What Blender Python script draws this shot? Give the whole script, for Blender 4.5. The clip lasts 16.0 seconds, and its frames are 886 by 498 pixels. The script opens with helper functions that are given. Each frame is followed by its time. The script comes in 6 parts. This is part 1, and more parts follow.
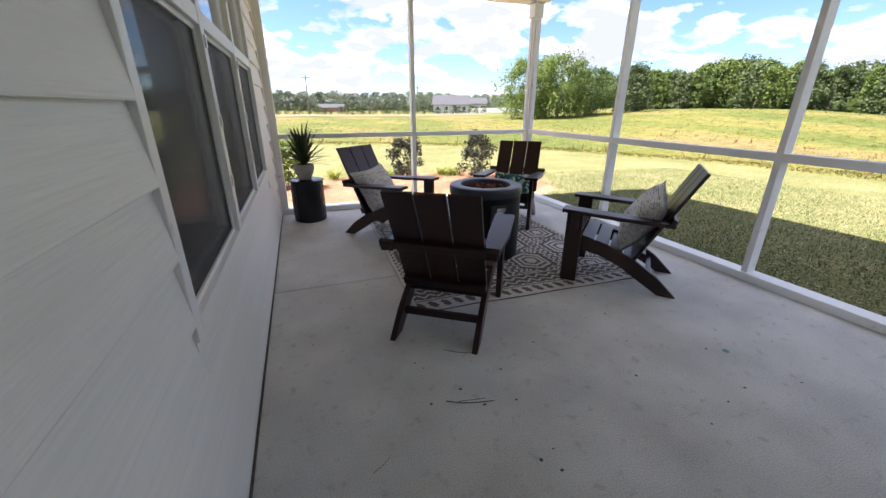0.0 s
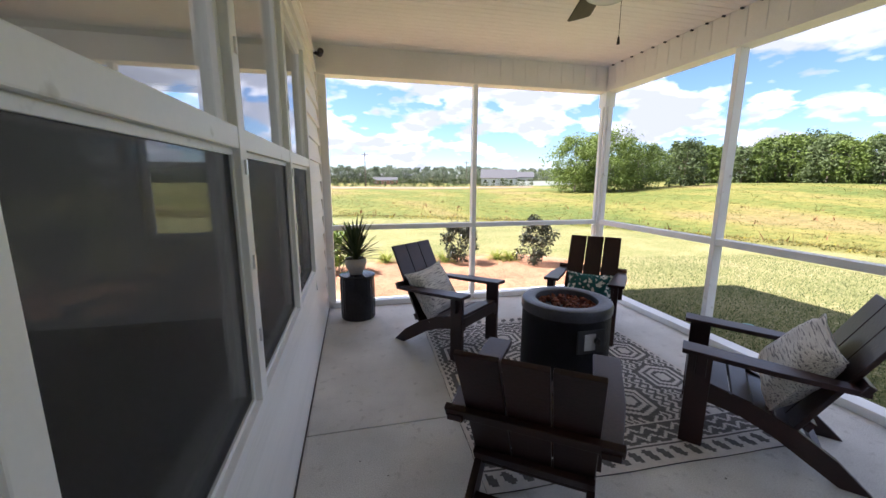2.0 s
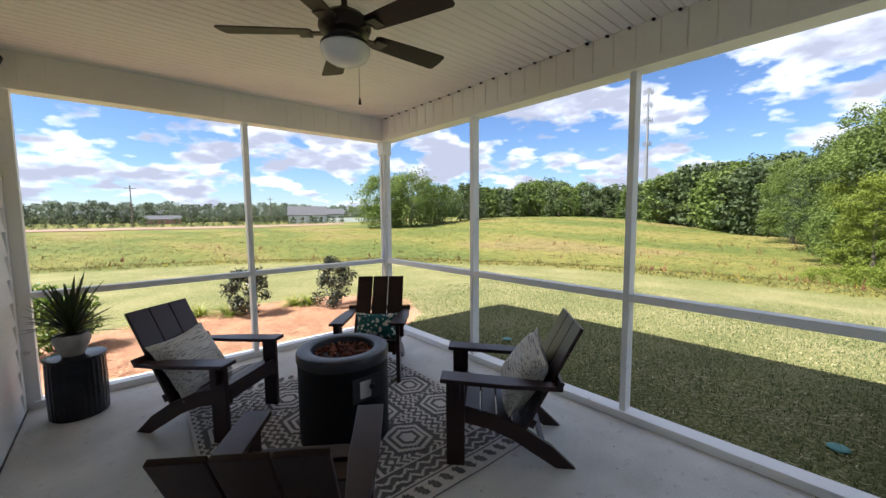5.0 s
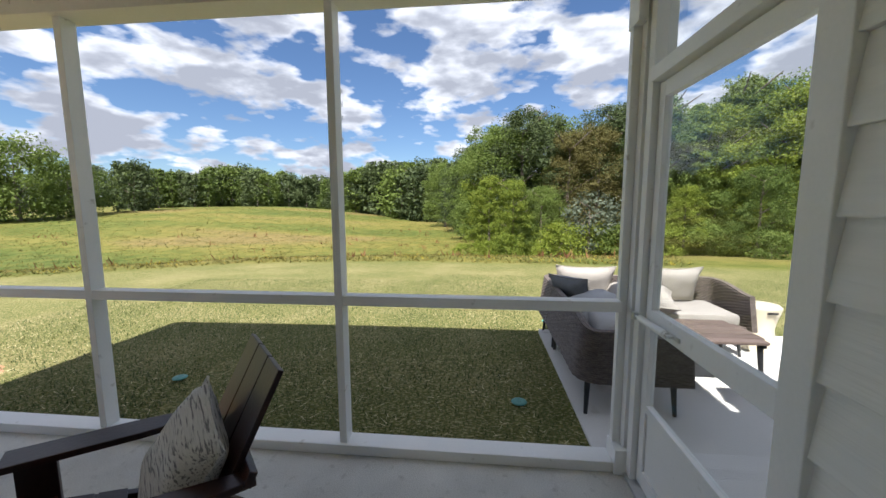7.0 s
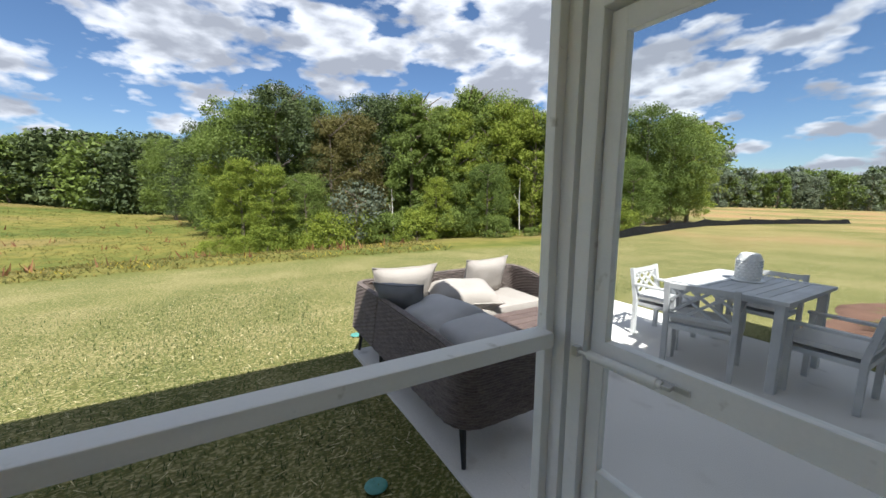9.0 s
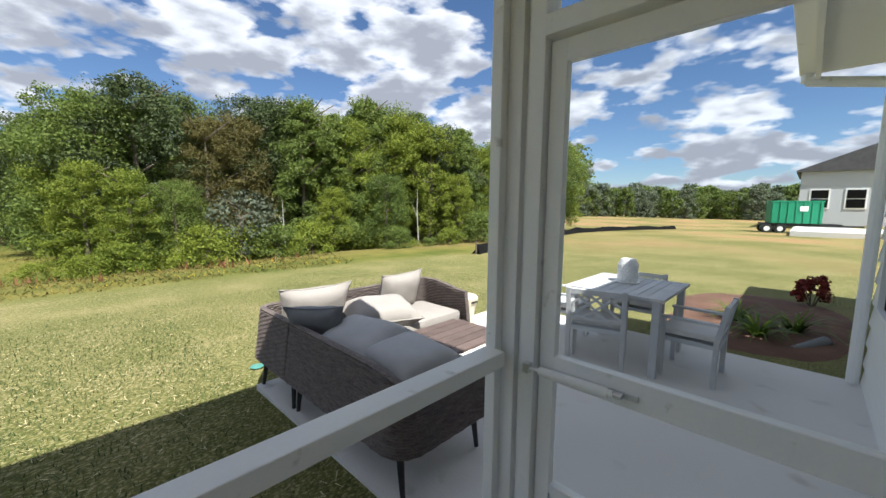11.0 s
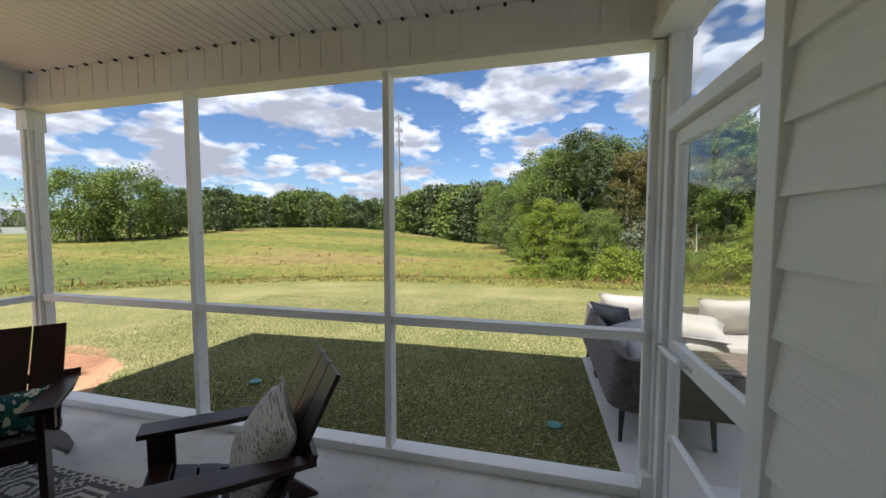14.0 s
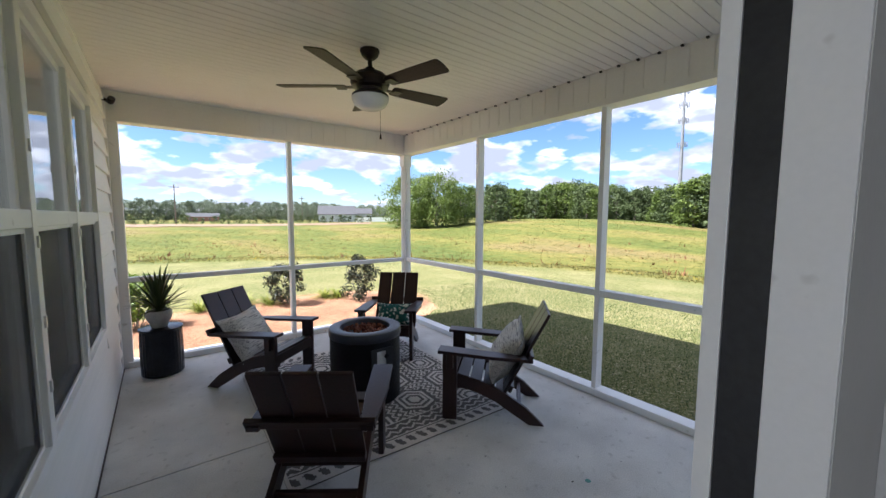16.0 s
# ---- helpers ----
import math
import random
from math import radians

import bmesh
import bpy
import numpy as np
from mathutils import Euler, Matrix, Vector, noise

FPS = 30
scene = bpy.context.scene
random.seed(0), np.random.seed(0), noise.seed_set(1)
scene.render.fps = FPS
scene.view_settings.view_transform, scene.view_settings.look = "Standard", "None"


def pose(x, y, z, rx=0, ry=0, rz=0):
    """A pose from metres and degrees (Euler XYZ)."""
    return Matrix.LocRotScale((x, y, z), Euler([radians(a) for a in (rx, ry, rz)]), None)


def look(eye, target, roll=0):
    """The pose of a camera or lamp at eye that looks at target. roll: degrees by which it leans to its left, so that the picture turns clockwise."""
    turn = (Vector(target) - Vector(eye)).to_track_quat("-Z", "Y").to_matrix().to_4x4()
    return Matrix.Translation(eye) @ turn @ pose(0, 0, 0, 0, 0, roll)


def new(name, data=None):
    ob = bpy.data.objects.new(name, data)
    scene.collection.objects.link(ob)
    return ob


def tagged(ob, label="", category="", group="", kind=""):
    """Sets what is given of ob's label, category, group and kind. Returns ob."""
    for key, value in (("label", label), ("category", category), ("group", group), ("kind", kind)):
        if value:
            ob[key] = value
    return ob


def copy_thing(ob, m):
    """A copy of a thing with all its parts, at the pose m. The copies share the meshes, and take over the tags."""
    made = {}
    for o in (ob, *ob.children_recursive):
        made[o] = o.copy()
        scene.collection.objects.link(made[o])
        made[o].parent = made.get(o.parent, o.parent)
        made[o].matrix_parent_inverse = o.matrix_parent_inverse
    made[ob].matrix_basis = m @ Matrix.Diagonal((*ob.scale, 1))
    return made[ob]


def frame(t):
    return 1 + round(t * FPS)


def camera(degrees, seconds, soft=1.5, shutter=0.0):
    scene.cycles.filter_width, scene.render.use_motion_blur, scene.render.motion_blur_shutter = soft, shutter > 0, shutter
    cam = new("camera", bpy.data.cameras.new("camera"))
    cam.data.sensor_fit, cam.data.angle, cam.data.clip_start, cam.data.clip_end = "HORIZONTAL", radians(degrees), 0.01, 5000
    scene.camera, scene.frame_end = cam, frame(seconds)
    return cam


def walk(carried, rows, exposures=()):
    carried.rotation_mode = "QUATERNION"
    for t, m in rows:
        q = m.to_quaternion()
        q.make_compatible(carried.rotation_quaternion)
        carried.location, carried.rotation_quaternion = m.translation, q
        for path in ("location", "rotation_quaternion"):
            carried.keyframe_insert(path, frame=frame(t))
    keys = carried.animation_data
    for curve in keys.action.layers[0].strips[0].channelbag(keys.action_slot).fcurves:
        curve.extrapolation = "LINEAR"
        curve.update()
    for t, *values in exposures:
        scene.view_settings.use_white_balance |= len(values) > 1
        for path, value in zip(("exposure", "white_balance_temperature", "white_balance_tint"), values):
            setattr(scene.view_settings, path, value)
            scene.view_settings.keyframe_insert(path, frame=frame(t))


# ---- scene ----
cam = camera(99.4, 16.0)
PATH = [
    (0, (0.024, -0.022, 1.229), (0.672, 1.734, 0.524), 0.1),
    (0.5, (0.06, 0.145, 1.24), (0.425, 1.983, 0.541), 0.0),
    (1, (0.058, 0.29, 1.275), (0.254, 2.183, 0.658), 0.2),
    (1.5, (0.05, 0.452, 1.337), (0.273, 2.378, 0.848), 0.1),
    (2, (0.045, 0.583, 1.436), (0.495, 2.498, 1.074), 0.2),
    (2.5, (0.049, 0.628, 1.505), (0.718, 2.49, 1.213), 0.1),
    (3, (0.053, 0.629, 1.545), (0.869, 2.44, 1.313), 0.2),
    (3.2, (0.053, 0.629, 1.546), (0.922, 2.417, 1.329), 0.2),
    (5.3, (0.438, 0.49, 1.508), (1.812, 1.931, 1.317), -0.2),
    (5.5, (0.507, 0.501, 1.522), (1.927, 1.894, 1.319), 0.1),
    (6, (0.672, 0.597, 1.473), (2.299, 1.741, 1.266), 0.1),
    (6.5, (0.868, 0.705, 1.442), (2.753, 1.342, 1.236), -0.0),
    (7, (1.105, 0.853, 1.447), (3.08, 1.057, 1.21), -0.2),
    (7.5, (1.359, 1.043, 1.446), (3.341, 0.969, 1.19), -0.1),
    (8, (1.614, 1.136, 1.451), (3.568, 0.797, 1.192), 0.0),
    (8.5, (1.909, 1.115, 1.445), (3.783, 0.476, 1.163), -0.0),
    (9, (2.167, 1.124, 1.436), (3.879, 0.134, 1.142), 0.3),
    (9.2, (2.263, 1.14, 1.434), (3.876, -0.01, 1.155), 0.6),
    (11.3, (2.344, 1.217, 1.467), (3.727, -0.209, 1.23), 0.5),
    (11.5, (2.271, 1.182, 1.463), (3.762, -0.127, 1.218), 0.3),
    (12, (2.015, 1.173, 1.5), (3.761, 0.225, 1.275), 0.1),
    (12.5, (1.712, 1.147, 1.49), (3.615, 0.553, 1.32), 0.1),
    (13, (1.421, 1.025, 1.485), (3.392, 0.747, 1.289), -0.0),
    (13.5, (1.112, 0.855, 1.512), (3.104, 0.984, 1.392), -0.4),
    (14, (0.845, 0.707, 1.525), (2.78, 1.198, 1.401), -0.0),
    (14.5, (0.635, 0.473, 1.565), (2.402, 1.408, 1.493), 0.1),
    (15, (0.422, 0.265, 1.612), (1.884, 1.625, 1.5), 0.1),
    (15.5, (0.219, 0.087, 1.581), (1.518, 1.606, 1.505), 0.3),
    (16, (0.079, -0.114, 1.571), (1.28, 1.476, 1.398), 0.2),
]
walk(cam, [(t, look(eye, target, roll)) for t, eye, target, roll in PATH],
     [(0.0, 1.95, 5850, 21), (1.5, 1.95, 5800, 22), (3.0, 1.7, 5650, 19), (5.5, 1.35, 5800, 15), (7.0, 1.12, 5950, 13), (9.0, 0.98, 5920, 11), (12.5, 0.95, 5920, 11), (13.5, 1.0, 5950, 12), (14.5, 1.2, 5800, 14), (15.5, 1.42, 5650, 16), (16.0, 1.65, 5550, 17)])

# ---- world, sun and sky ----
SUN = Vector((0.60, -0.23, -1.0)).normalized()
sun = new("sun", bpy.data.lights.new("sun", "SUN"))
sun.data.energy, sun.data.angle, sun.data.color = 5.3, radians(0.55), (1.0, 0.93, 0.80)
sun.matrix_world = Matrix.Translation((-20, 2, 30)) @ SUN.to_track_quat("-Z", "Y").to_matrix().to_4x4()

# added fill lamp in an unseen west opening, brightens the door jamb
west_light = new("west_fill_light", bpy.data.lights.new("west_fill_light", "AREA"))
west_light.data.shape, west_light.data.size, west_light.data.size_y = "RECTANGLE", 1.9, 1.8
west_light.data.energy, west_light.data.color = 26, (1.0, 0.98, 0.92)
west_light.matrix_world = look((-6.36, -2.0, 1.35), (0, -2.0, 1.35))

world = bpy.data.worlds.new("sky")
scene.world = world
world.use_nodes = True
wn, wl = world.node_tree.nodes, world.node_tree.links
wn.clear()


def wnode(kind, **kw):
    n = wn.new(kind)
    for k, v in kw.items():
        n.inputs[k].default_value = v
    return n


w_out, w_bg = wnode("ShaderNodeOutputWorld"), wnode("ShaderNodeBackground")
w_bg.inputs[1].default_value = 0.13
w_sky = wnode("ShaderNodeTexSky")
w_sky.sky_type, w_sky.sun_disc = "NISHITA", False
w_sky.sun_elevation, w_sky.sun_rotation = radians(57.3), radians(291.0)
w_sky.air_density, w_sky.dust_density, w_sky.ozone_density = 1.0, 0.15, 2.0
w_co = wnode("ShaderNodeTexCoord")
w_sep = wnode("ShaderNodeSeparateXYZ")
wl.new(w_co.outputs["Generated"], w_sep.inputs[0])


def wmath(op, a, b=None, c=None):
    n = wn.new("ShaderNodeMath")
    n.operation = op
    for i, v in enumerate((a, b, c)):
        if v is None:
            continue
        if isinstance(v, (int, float)):
            n.inputs[i].default_value = v
        else:
            wl.new(v, n.inputs[i])
    return n.outputs[0]


# cumulus on a flat deck, seen in perspective
w_up = wmath("ADD", wmath("MAXIMUM", w_sep.outputs[2], 0.0), 0.36)
w_comb = wnode("ShaderNodeCombineXYZ")
wl.new(wmath("DIVIDE", w_sep.outputs[0], w_up), w_comb.inputs[0])
wl.new(wmath("DIVIDE", w_sep.outputs[1], w_up), w_comb.inputs[1])
wl.new(wmath("MULTIPLY", w_sep.outputs[2], 2.6), w_comb.inputs[2])


def wnoise(scale, detail, rough, offset=(0, 0, 0)):
    m = wn.new("ShaderNodeVectorMath")
    m.operation = "ADD"
    m.inputs[1].default_value = offset
    wl.new(w_comb.outputs[0], m.inputs[0])
    n = wnode("ShaderNodeTexNoise", Scale=scale, Detail=detail, Roughness=rough)
    wl.new(m.outputs[0], n.inputs["Vector"])
    return n.outputs["Fac"]


def wpuff(scale, offset):
    """Distance to the nearest of many scattered points at three sizes: the round heads of cumulus."""
    m = wn.new("ShaderNodeVectorMath")
    m.operation = "ADD"
    m.inputs[1].default_value = offset
    wl.new(w_comb.outputs[0], m.inputs[0])
    v = wnode("ShaderNodeTexVoronoi", Scale=scale, Detail=2.5, Roughness=0.55)
    wl.new(m.outputs[0], v.inputs["Vector"])
    return v.outputs["Distance"]


def density(lift):
    big = wnoise(3.3, 7.0, 0.52, (3.1, 7.4, lift))
    mass = wnoise(1.25, 2.0, 0.5, (11.3, 2.0, 1.7 + lift))
    puff = wmath("MULTIPLY", wpuff(5.5, (0.4, 2.2, lift)), -0.13)
    return wmath("ADD", wmath("ADD", wmath("MULTIPLY", big, 0.72), wmath("MULTIPLY", mass, 0.34)), wmath("ADD", puff, 0.055))


def broad(lift):
    return wmath("ADD", wmath("MULTIPLY", wnoise(2.9, 3.0, 0.5, (3.1, 7.4, lift)), 0.72), wmath("MULTIPLY", wnoise(0.95, 1.0, 0.5, (11.3, 2.0, 1.7 + lift)), 0.34))


w_den = density(0.0)
w_here, w_above = broad(0.0), broad(0.11)


def wramp(fac, stops):
    r = wn.new("ShaderNodeValToRGB")
    r.color_ramp.elements[0].position, r.color_ramp.elements[0].color = stops[0][0], (*stops[0][1], 1)
    r.color_ramp.elements[1].position, r.color_ramp.elements[1].color = stops[-1][0], (*stops[-1][1], 1)
    for p, c in stops[1:-1]:
        e = r.color_ramp.elements.new(p)
        e.color = (*c, 1)
    wl.new(fac, r.inputs[0])
    return r.outputs[0]


w_level = wmath("ADD", w_den, wmath("MULTIPLY", wmath("SUBTRACT", wmath("MINIMUM", wmath("MAXIMUM", w_sep.outputs[2], 0.0), 0.45), 0.28), 0.10))
w_cover = wramp(w_level, ((0.415, (0, 0, 0)), (0.475, (1, 1, 1))))
w_shade = wmath("ADD", wmath("MULTIPLY", wmath("SUBTRACT", w_above, w_here), 5.0), wmath("ADD", wmath("MULTIPLY_ADD", w_den, 3.8, -1.22), wmath("MULTIPLY_ADD", wnoise(8.0, 5.0, 0.55, (1.7, 4.2, 9.1)), 1.5, -0.75)))
w_tone = wramp(w_shade, ((0.06, (4.3, 4.3, 4.26)), (0.3, (3.8, 3.82, 3.84)), (0.5, (3.1, 3.15, 3.24)), (0.7, (2.35, 2.42, 2.55)), (0.95, (1.85, 1.92, 2.08))))
w_mix = wn.new("ShaderNodeMix")
w_mix.data_type = "RGBA"
wl.new(w_cover, w_mix.inputs["Factor"])
w_blue = wn.new("ShaderNodeMix")
w_blue.data_type, w_blue.blend_type = "RGBA", "MULTIPLY"
w_blue.inputs["Factor"].default_value = 1.0
w_blue.inputs["B"].default_value = (0.36, 0.40, 0.44, 1)
wl.new(w_sky.outputs[0], w_blue.inputs["A"])
wl.new(w_blue.outputs["Result"], w_mix.inputs["A"])
wl.new(w_tone, w_mix.inputs["B"])
wl.new(w_mix.outputs["Result"], w_bg.inputs[0])
wl.new(w_bg.outputs[0], w_out.inputs[0])


# ---- materials ----
def surface(name, c1, c2, scale=6.0, rough=0.6, bump=0.1, fine=60.0, metal=0.0, stretch=(1, 1, 1), spots=None, island=0.0, rand=0.0, spec=0.5, streaky=False):
    """A procedural surface: two colours mixed by coarse and fine noise, relief, optional dark or light spots."""
    m = bpy.data.materials.new(name)
    m.use_nodes = True
    n, l = m.node_tree.nodes, m.node_tree.links
    b = n["Principled BSDF"]
    b.inputs["Roughness"].default_value, b.inputs["Metallic"].default_value = rough, metal
    b.inputs["Specular IOR Level"].default_value = spec
    co, mp = n.new("ShaderNodeTexCoord"), n.new("ShaderNodeMapping")
    mp.inputs["Scale"].default_value = stretch
    l.new(co.outputs["Object"], mp.inputs[0])
    a, f = n.new("ShaderNodeTexNoise"), n.new("ShaderNodeTexNoise")
    a.inputs["Scale"].default_value, a.inputs["Detail"].default_value = scale, 5
    f.inputs["Scale"].default_value, f.inputs["Detail"].default_value = fine, 4
    l.new(mp.outputs[0], a.inputs["Vector"])
    l.new(mp.outputs[0], f.inputs["Vector"])
    add = n.new("ShaderNodeMath")
    add.operation = "MULTIPLY_ADD"
    add.inputs[1].default_value, add.inputs[2].default_value = 0.45, 0.0
    l.new(f.outputs["Fac"], add.inputs[0])
    half = n.new("ShaderNodeMath")
    half.operation = "MULTIPLY_ADD"
    half.inputs[1].default_value = 0.55
    l.new(a.outputs["Fac"], half.inputs[0])
    l.new(add.outputs[0], half.inputs[2])
    fac = half.outputs[0]
    if rand or island:
        src = n.new("ShaderNodeObjectInfo").outputs["Random"] if rand else n.new("ShaderNodeNewGeometry").outputs["Random Per Island"]
        k = n.new("ShaderNodeMath")
        k.operation = "MULTIPLY_ADD"
        k.inputs[1].default_value = rand or island
        l.new(src, k.inputs[0])
        l.new(fac, k.inputs[2])
        k2 = n.new("ShaderNodeMath")
        k2.operation = "SUBTRACT"
        k2.inputs[1].default_value = (rand or island) / 2
        l.new(k.outputs[0], k2.inputs[0])
        fac = k2.outputs[0]
    r = n.new("ShaderNodeValToRGB")
    r.color_ramp.elements[0].position, r.color_ramp.elements[1].position = 0.32, 0.68
    r.color_ramp.elements[0].color, r.color_ramp.elements[1].color = (*c1, 1), (*c2, 1)
    l.new(fac, r.inputs[0])
    colour = r.outputs[0]
    if spots:
        tint, size, lo, hi = spots
        s = n.new("ShaderNodeTexNoise")
        s.inputs["Scale"].default_value, s.inputs["Detail"].default_value = size, 3
        l.new(mp.outputs[0] if streaky else co.outputs["Object"], s.inputs["Vector"])
        sr = n.new("ShaderNodeMapRange")
        sr.inputs[1].default_value, sr.inputs[2].default_value = lo, hi
        l.new(s.outputs["Fac"], sr.inputs[0])
        mx = n.new("ShaderNodeMix")
        mx.data_type = "RGBA"
        l.new(sr.outputs[0], mx.inputs["Factor"])
        l.new(colour, mx.inputs["A"])
        mx.inputs["B"].default_value = (*tint, 1)
        colour = mx.outputs["Result"]
    l.new(colour, b.inputs["Base Color"])
    if bump:
        bp = n.new("ShaderNodeBump")
        bp.inputs["Strength"].default_value, bp.inputs["Distance"].default_value = bump, 0.01
        l.new(f.outputs["Fac"], bp.inputs["Height"])
        l.new(bp.outputs[0], b.inputs["Normal"])
    return m


def leafy(name, c1, c2, gloss=0.5, through_light=0.35, rand=0.25):
    """Foliage: colour differs from leaf to leaf and plant to plant, and light passes through."""
    m = bpy.data.materials.new(name)
    m.use_nodes = True
    n, l = m.node_tree.nodes, m.node_tree.links
    b = n["Principled BSDF"]
    b.inputs["Roughness"].default_value = gloss
    b.inputs["Specular IOR Level"].default_value = 0.3
    geo, info = n.new("ShaderNodeNewGeometry"), n.new("ShaderNodeObjectInfo")
    k = n.new("ShaderNodeMath")
    k.operation = "MULTIPLY_ADD"
    k.inputs[1].default_value = rand * 2
    l.new(info.outputs["Random"], k.inputs[0])
    l.new(geo.outputs["Random Per Island"], k.inputs[2])
    r = n.new("ShaderNodeValToRGB")
    r.color_ramp.elements[0].position, r.color_ramp.elements[1].position = 0.0, 1.0 + rand * 2
    r.color_ramp.elements[0].color, r.color_ramp.elements[1].color = (*c1, 1), (*c2, 1)
    l.new(k.outputs[0], r.inputs[0])
    l.new(r.outputs[0], b.inputs["Base Color"])
    t = n.new("ShaderNodeBsdfTranslucent")
    l.new(r.outputs[0], t.inputs[0])
    mx = n.new("ShaderNodeMixShader")
    mx.inputs[0].default_value = through_light
    l.new(b.outputs[0], mx.inputs[1])
    l.new(t.outputs[0], mx.inputs[2])
    l.new(mx.outputs[0], n["Material Output"].inputs[0])
    return m


def pane_glass(name, tint=(0.9, 0.93, 0.92), base=0.09, clear=1.0):
    """A thin clear pane: sees through, with Fresnel gloss."""
    m = bpy.data.materials.new(name)
    m.use_nodes = True
    n, l = m.node_tree.nodes, m.node_tree.links
    n.remove(n["Principled BSDF"])
    t, g, lw, mx = (n.new("ShaderNodeBsdfTransparent"), n.new("ShaderNodeBsdfGlossy"), n.new("ShaderNodeLayerWeight"), n.new("ShaderNodeMixShader"))
    t.inputs[0].default_value = (*[c * clear for c in tint], 1)
    g.inputs["Roughness"].default_value = 0.01
    lw.inputs[0].default_value = 0.5
    p5, ma = n.new("ShaderNodeMath"), n.new("ShaderNodeMath")
    p5.operation, ma.operation = "POWER", "MULTIPLY_ADD"
    p5.inputs[1].default_value, ma.inputs[1].default_value, ma.inputs[2].default_value = 5.0, 1.0 - base, base
    l.new(lw.outputs["Facing"], p5.inputs[0])
    l.new(p5.outputs[0], ma.inputs[0])
    l.new(ma.outputs[0], mx.inputs[0])
    l.new(t.outputs[0], mx.inputs[1])
    l.new(g.outputs[0], mx.inputs[2])
    l.new(mx.outputs[0], n["Material Output"].inputs[0])
    return m


def mesh_screen(name, colour, cover):
    """Fine insect mesh, too small to tell apart: part covers, part lets through."""
    m = bpy.data.materials.new(name)
    m.use_nodes = True
    n, l = m.node_tree.nodes, m.node_tree.links
    b = n["Principled BSDF"]
    b.inputs["Base Color"].default_value, b.inputs["Roughness"].default_value = (*colour, 1), 0.7
    t, mx = n.new("ShaderNodeBsdfTransparent"), n.new("ShaderNodeMixShader")
    mx.inputs[0].default_value = cover
    l.new(t.outputs[0], mx.inputs[1])
    l.new(b.outputs[0], mx.inputs[2])
    l.new(mx.outputs[0], n["Material Output"].inputs[0])
    return m


M_WHITE = surface("white_paint", (0.85, 0.855, 0.84), (0.90, 0.90, 0.885), 3, 0.45, 0.05, 90, spots=((0.55, 0.54, 0.5), 14, 0.68, 0.8))
M_SIDING = surface("siding_paint", (0.84, 0.845, 0.81), (0.91, 0.91, 0.875), 4, 0.55, 0.35, 22, stretch=(0.15, 0.15, 3), rand=0.1)
M_VINYL = surface("vinyl_soffit", (0.84, 0.82, 0.78), (0.90, 0.88, 0.84), 2, 0.5, 0.03, 60)
M_CONC = surface("brushed_concrete", (0.46, 0.455, 0.42), (0.78, 0.77, 0.725), 2.2, 0.62, 0.5, 150, spots=((0.36, 0.35, 0.315), 16, 0.60, 0.85))
M_PATIO = surface("pale_concrete", (0.57, 0.555, 0.53), (0.69, 0.675, 0.65), 1.1, 0.85, 0.3, 140, spots=((0.42, 0.40, 0.37), 5, 0.62, 0.8))
M_JOINT = surface("joint_dark", (0.06, 0.055, 0.05), (0.14, 0.13, 0.12), 40, 0.95, 0.4, 120)
M_WOOD = surface("espresso_resin", (0.015, 0.0048, 0.0045), (0.036, 0.012, 0.0105), 6, 0.34, 0.08, 70, rand=0.15, spec=0.45)
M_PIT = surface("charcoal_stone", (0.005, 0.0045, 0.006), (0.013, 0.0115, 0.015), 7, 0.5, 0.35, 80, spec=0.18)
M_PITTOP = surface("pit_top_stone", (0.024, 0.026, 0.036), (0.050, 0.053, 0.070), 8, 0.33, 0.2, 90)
M_LAVA = surface("lava_rock", (0.09, 0.025, 0.015), (0.26, 0.09, 0.05), 18, 0.9, 0.6, 60, island=0.6)
M_STEEL = surface("brushed_steel", (0.55, 0.55, 0.55), (0.7, 0.7, 0.7), 12, 0.3, 0.05, 90, metal=1.0, stretch=(1, 1, 12))
M_CHROME = surface("dull_aluminium", (0.62, 0.63, 0.64), (0.75, 0.75, 0.76), 9, 0.35, 0.05, 80, metal=0.8)
M_BLACK = surface("black_plastic", (0.012, 0.012, 0.013), (0.028, 0.028, 0.03), 9, 0.5, 0.1, 70)
M_BRONZE = surface("dark_bronze", (0.016, 0.012, 0.011), (0.035, 0.026, 0.022), 12, 0.42, 0.08, 60, metal=0.4)
M_BLADE = surface("walnut_blade", (0.018, 0.011, 0.009), (0.038, 0.023, 0.017), 5, 0.55, 0.1, 40, stretch=(1, 8, 1), spec=0.3)
M_OPAL = surface("opal_glass", (0.78, 0.79, 0.78), (0.85, 0.85, 0.84), 6, 0.25, 0.0, 40)
M_RUGD = surface("rug_charcoal", (0.095, 0.088, 0.083), (0.17, 0.158, 0.148), 30, 0.95, 0.6, 260)
M_RUGL = surface("rug_cream", (0.60, 0.565, 0.52), (0.74, 0.705, 0.65), 30, 0.95, 0.6, 260)
M_TWEED = surface("tweed_cream", (0.60, 0.59, 0.56), (0.84, 0.83, 0.80), 9, 0.95, 0.6, 110, stretch=(0.13, 1.7, 1.7), spots=((0.24, 0.24, 0.25), 70, 0.53, 0.63), streaky=True)
M_TEAL = surface("teal_print", (0.012, 0.085, 0.085), (0.015, 0.12, 0.11), 9, 0.9, 0.3, 120, spots=((0.72, 0.74, 0.68), 27, 0.53, 0.55))
M_POT = surface("stoneware_pot", (0.36, 0.34, 0.31), (0.48, 0.46, 0.42), 9, 0.6, 0.2, 60)
M_SOIL = surface("dark_soil", (0.03, 0.022, 0.016), (0.06, 0.045, 0.034), 30, 1.0, 0.6, 90)
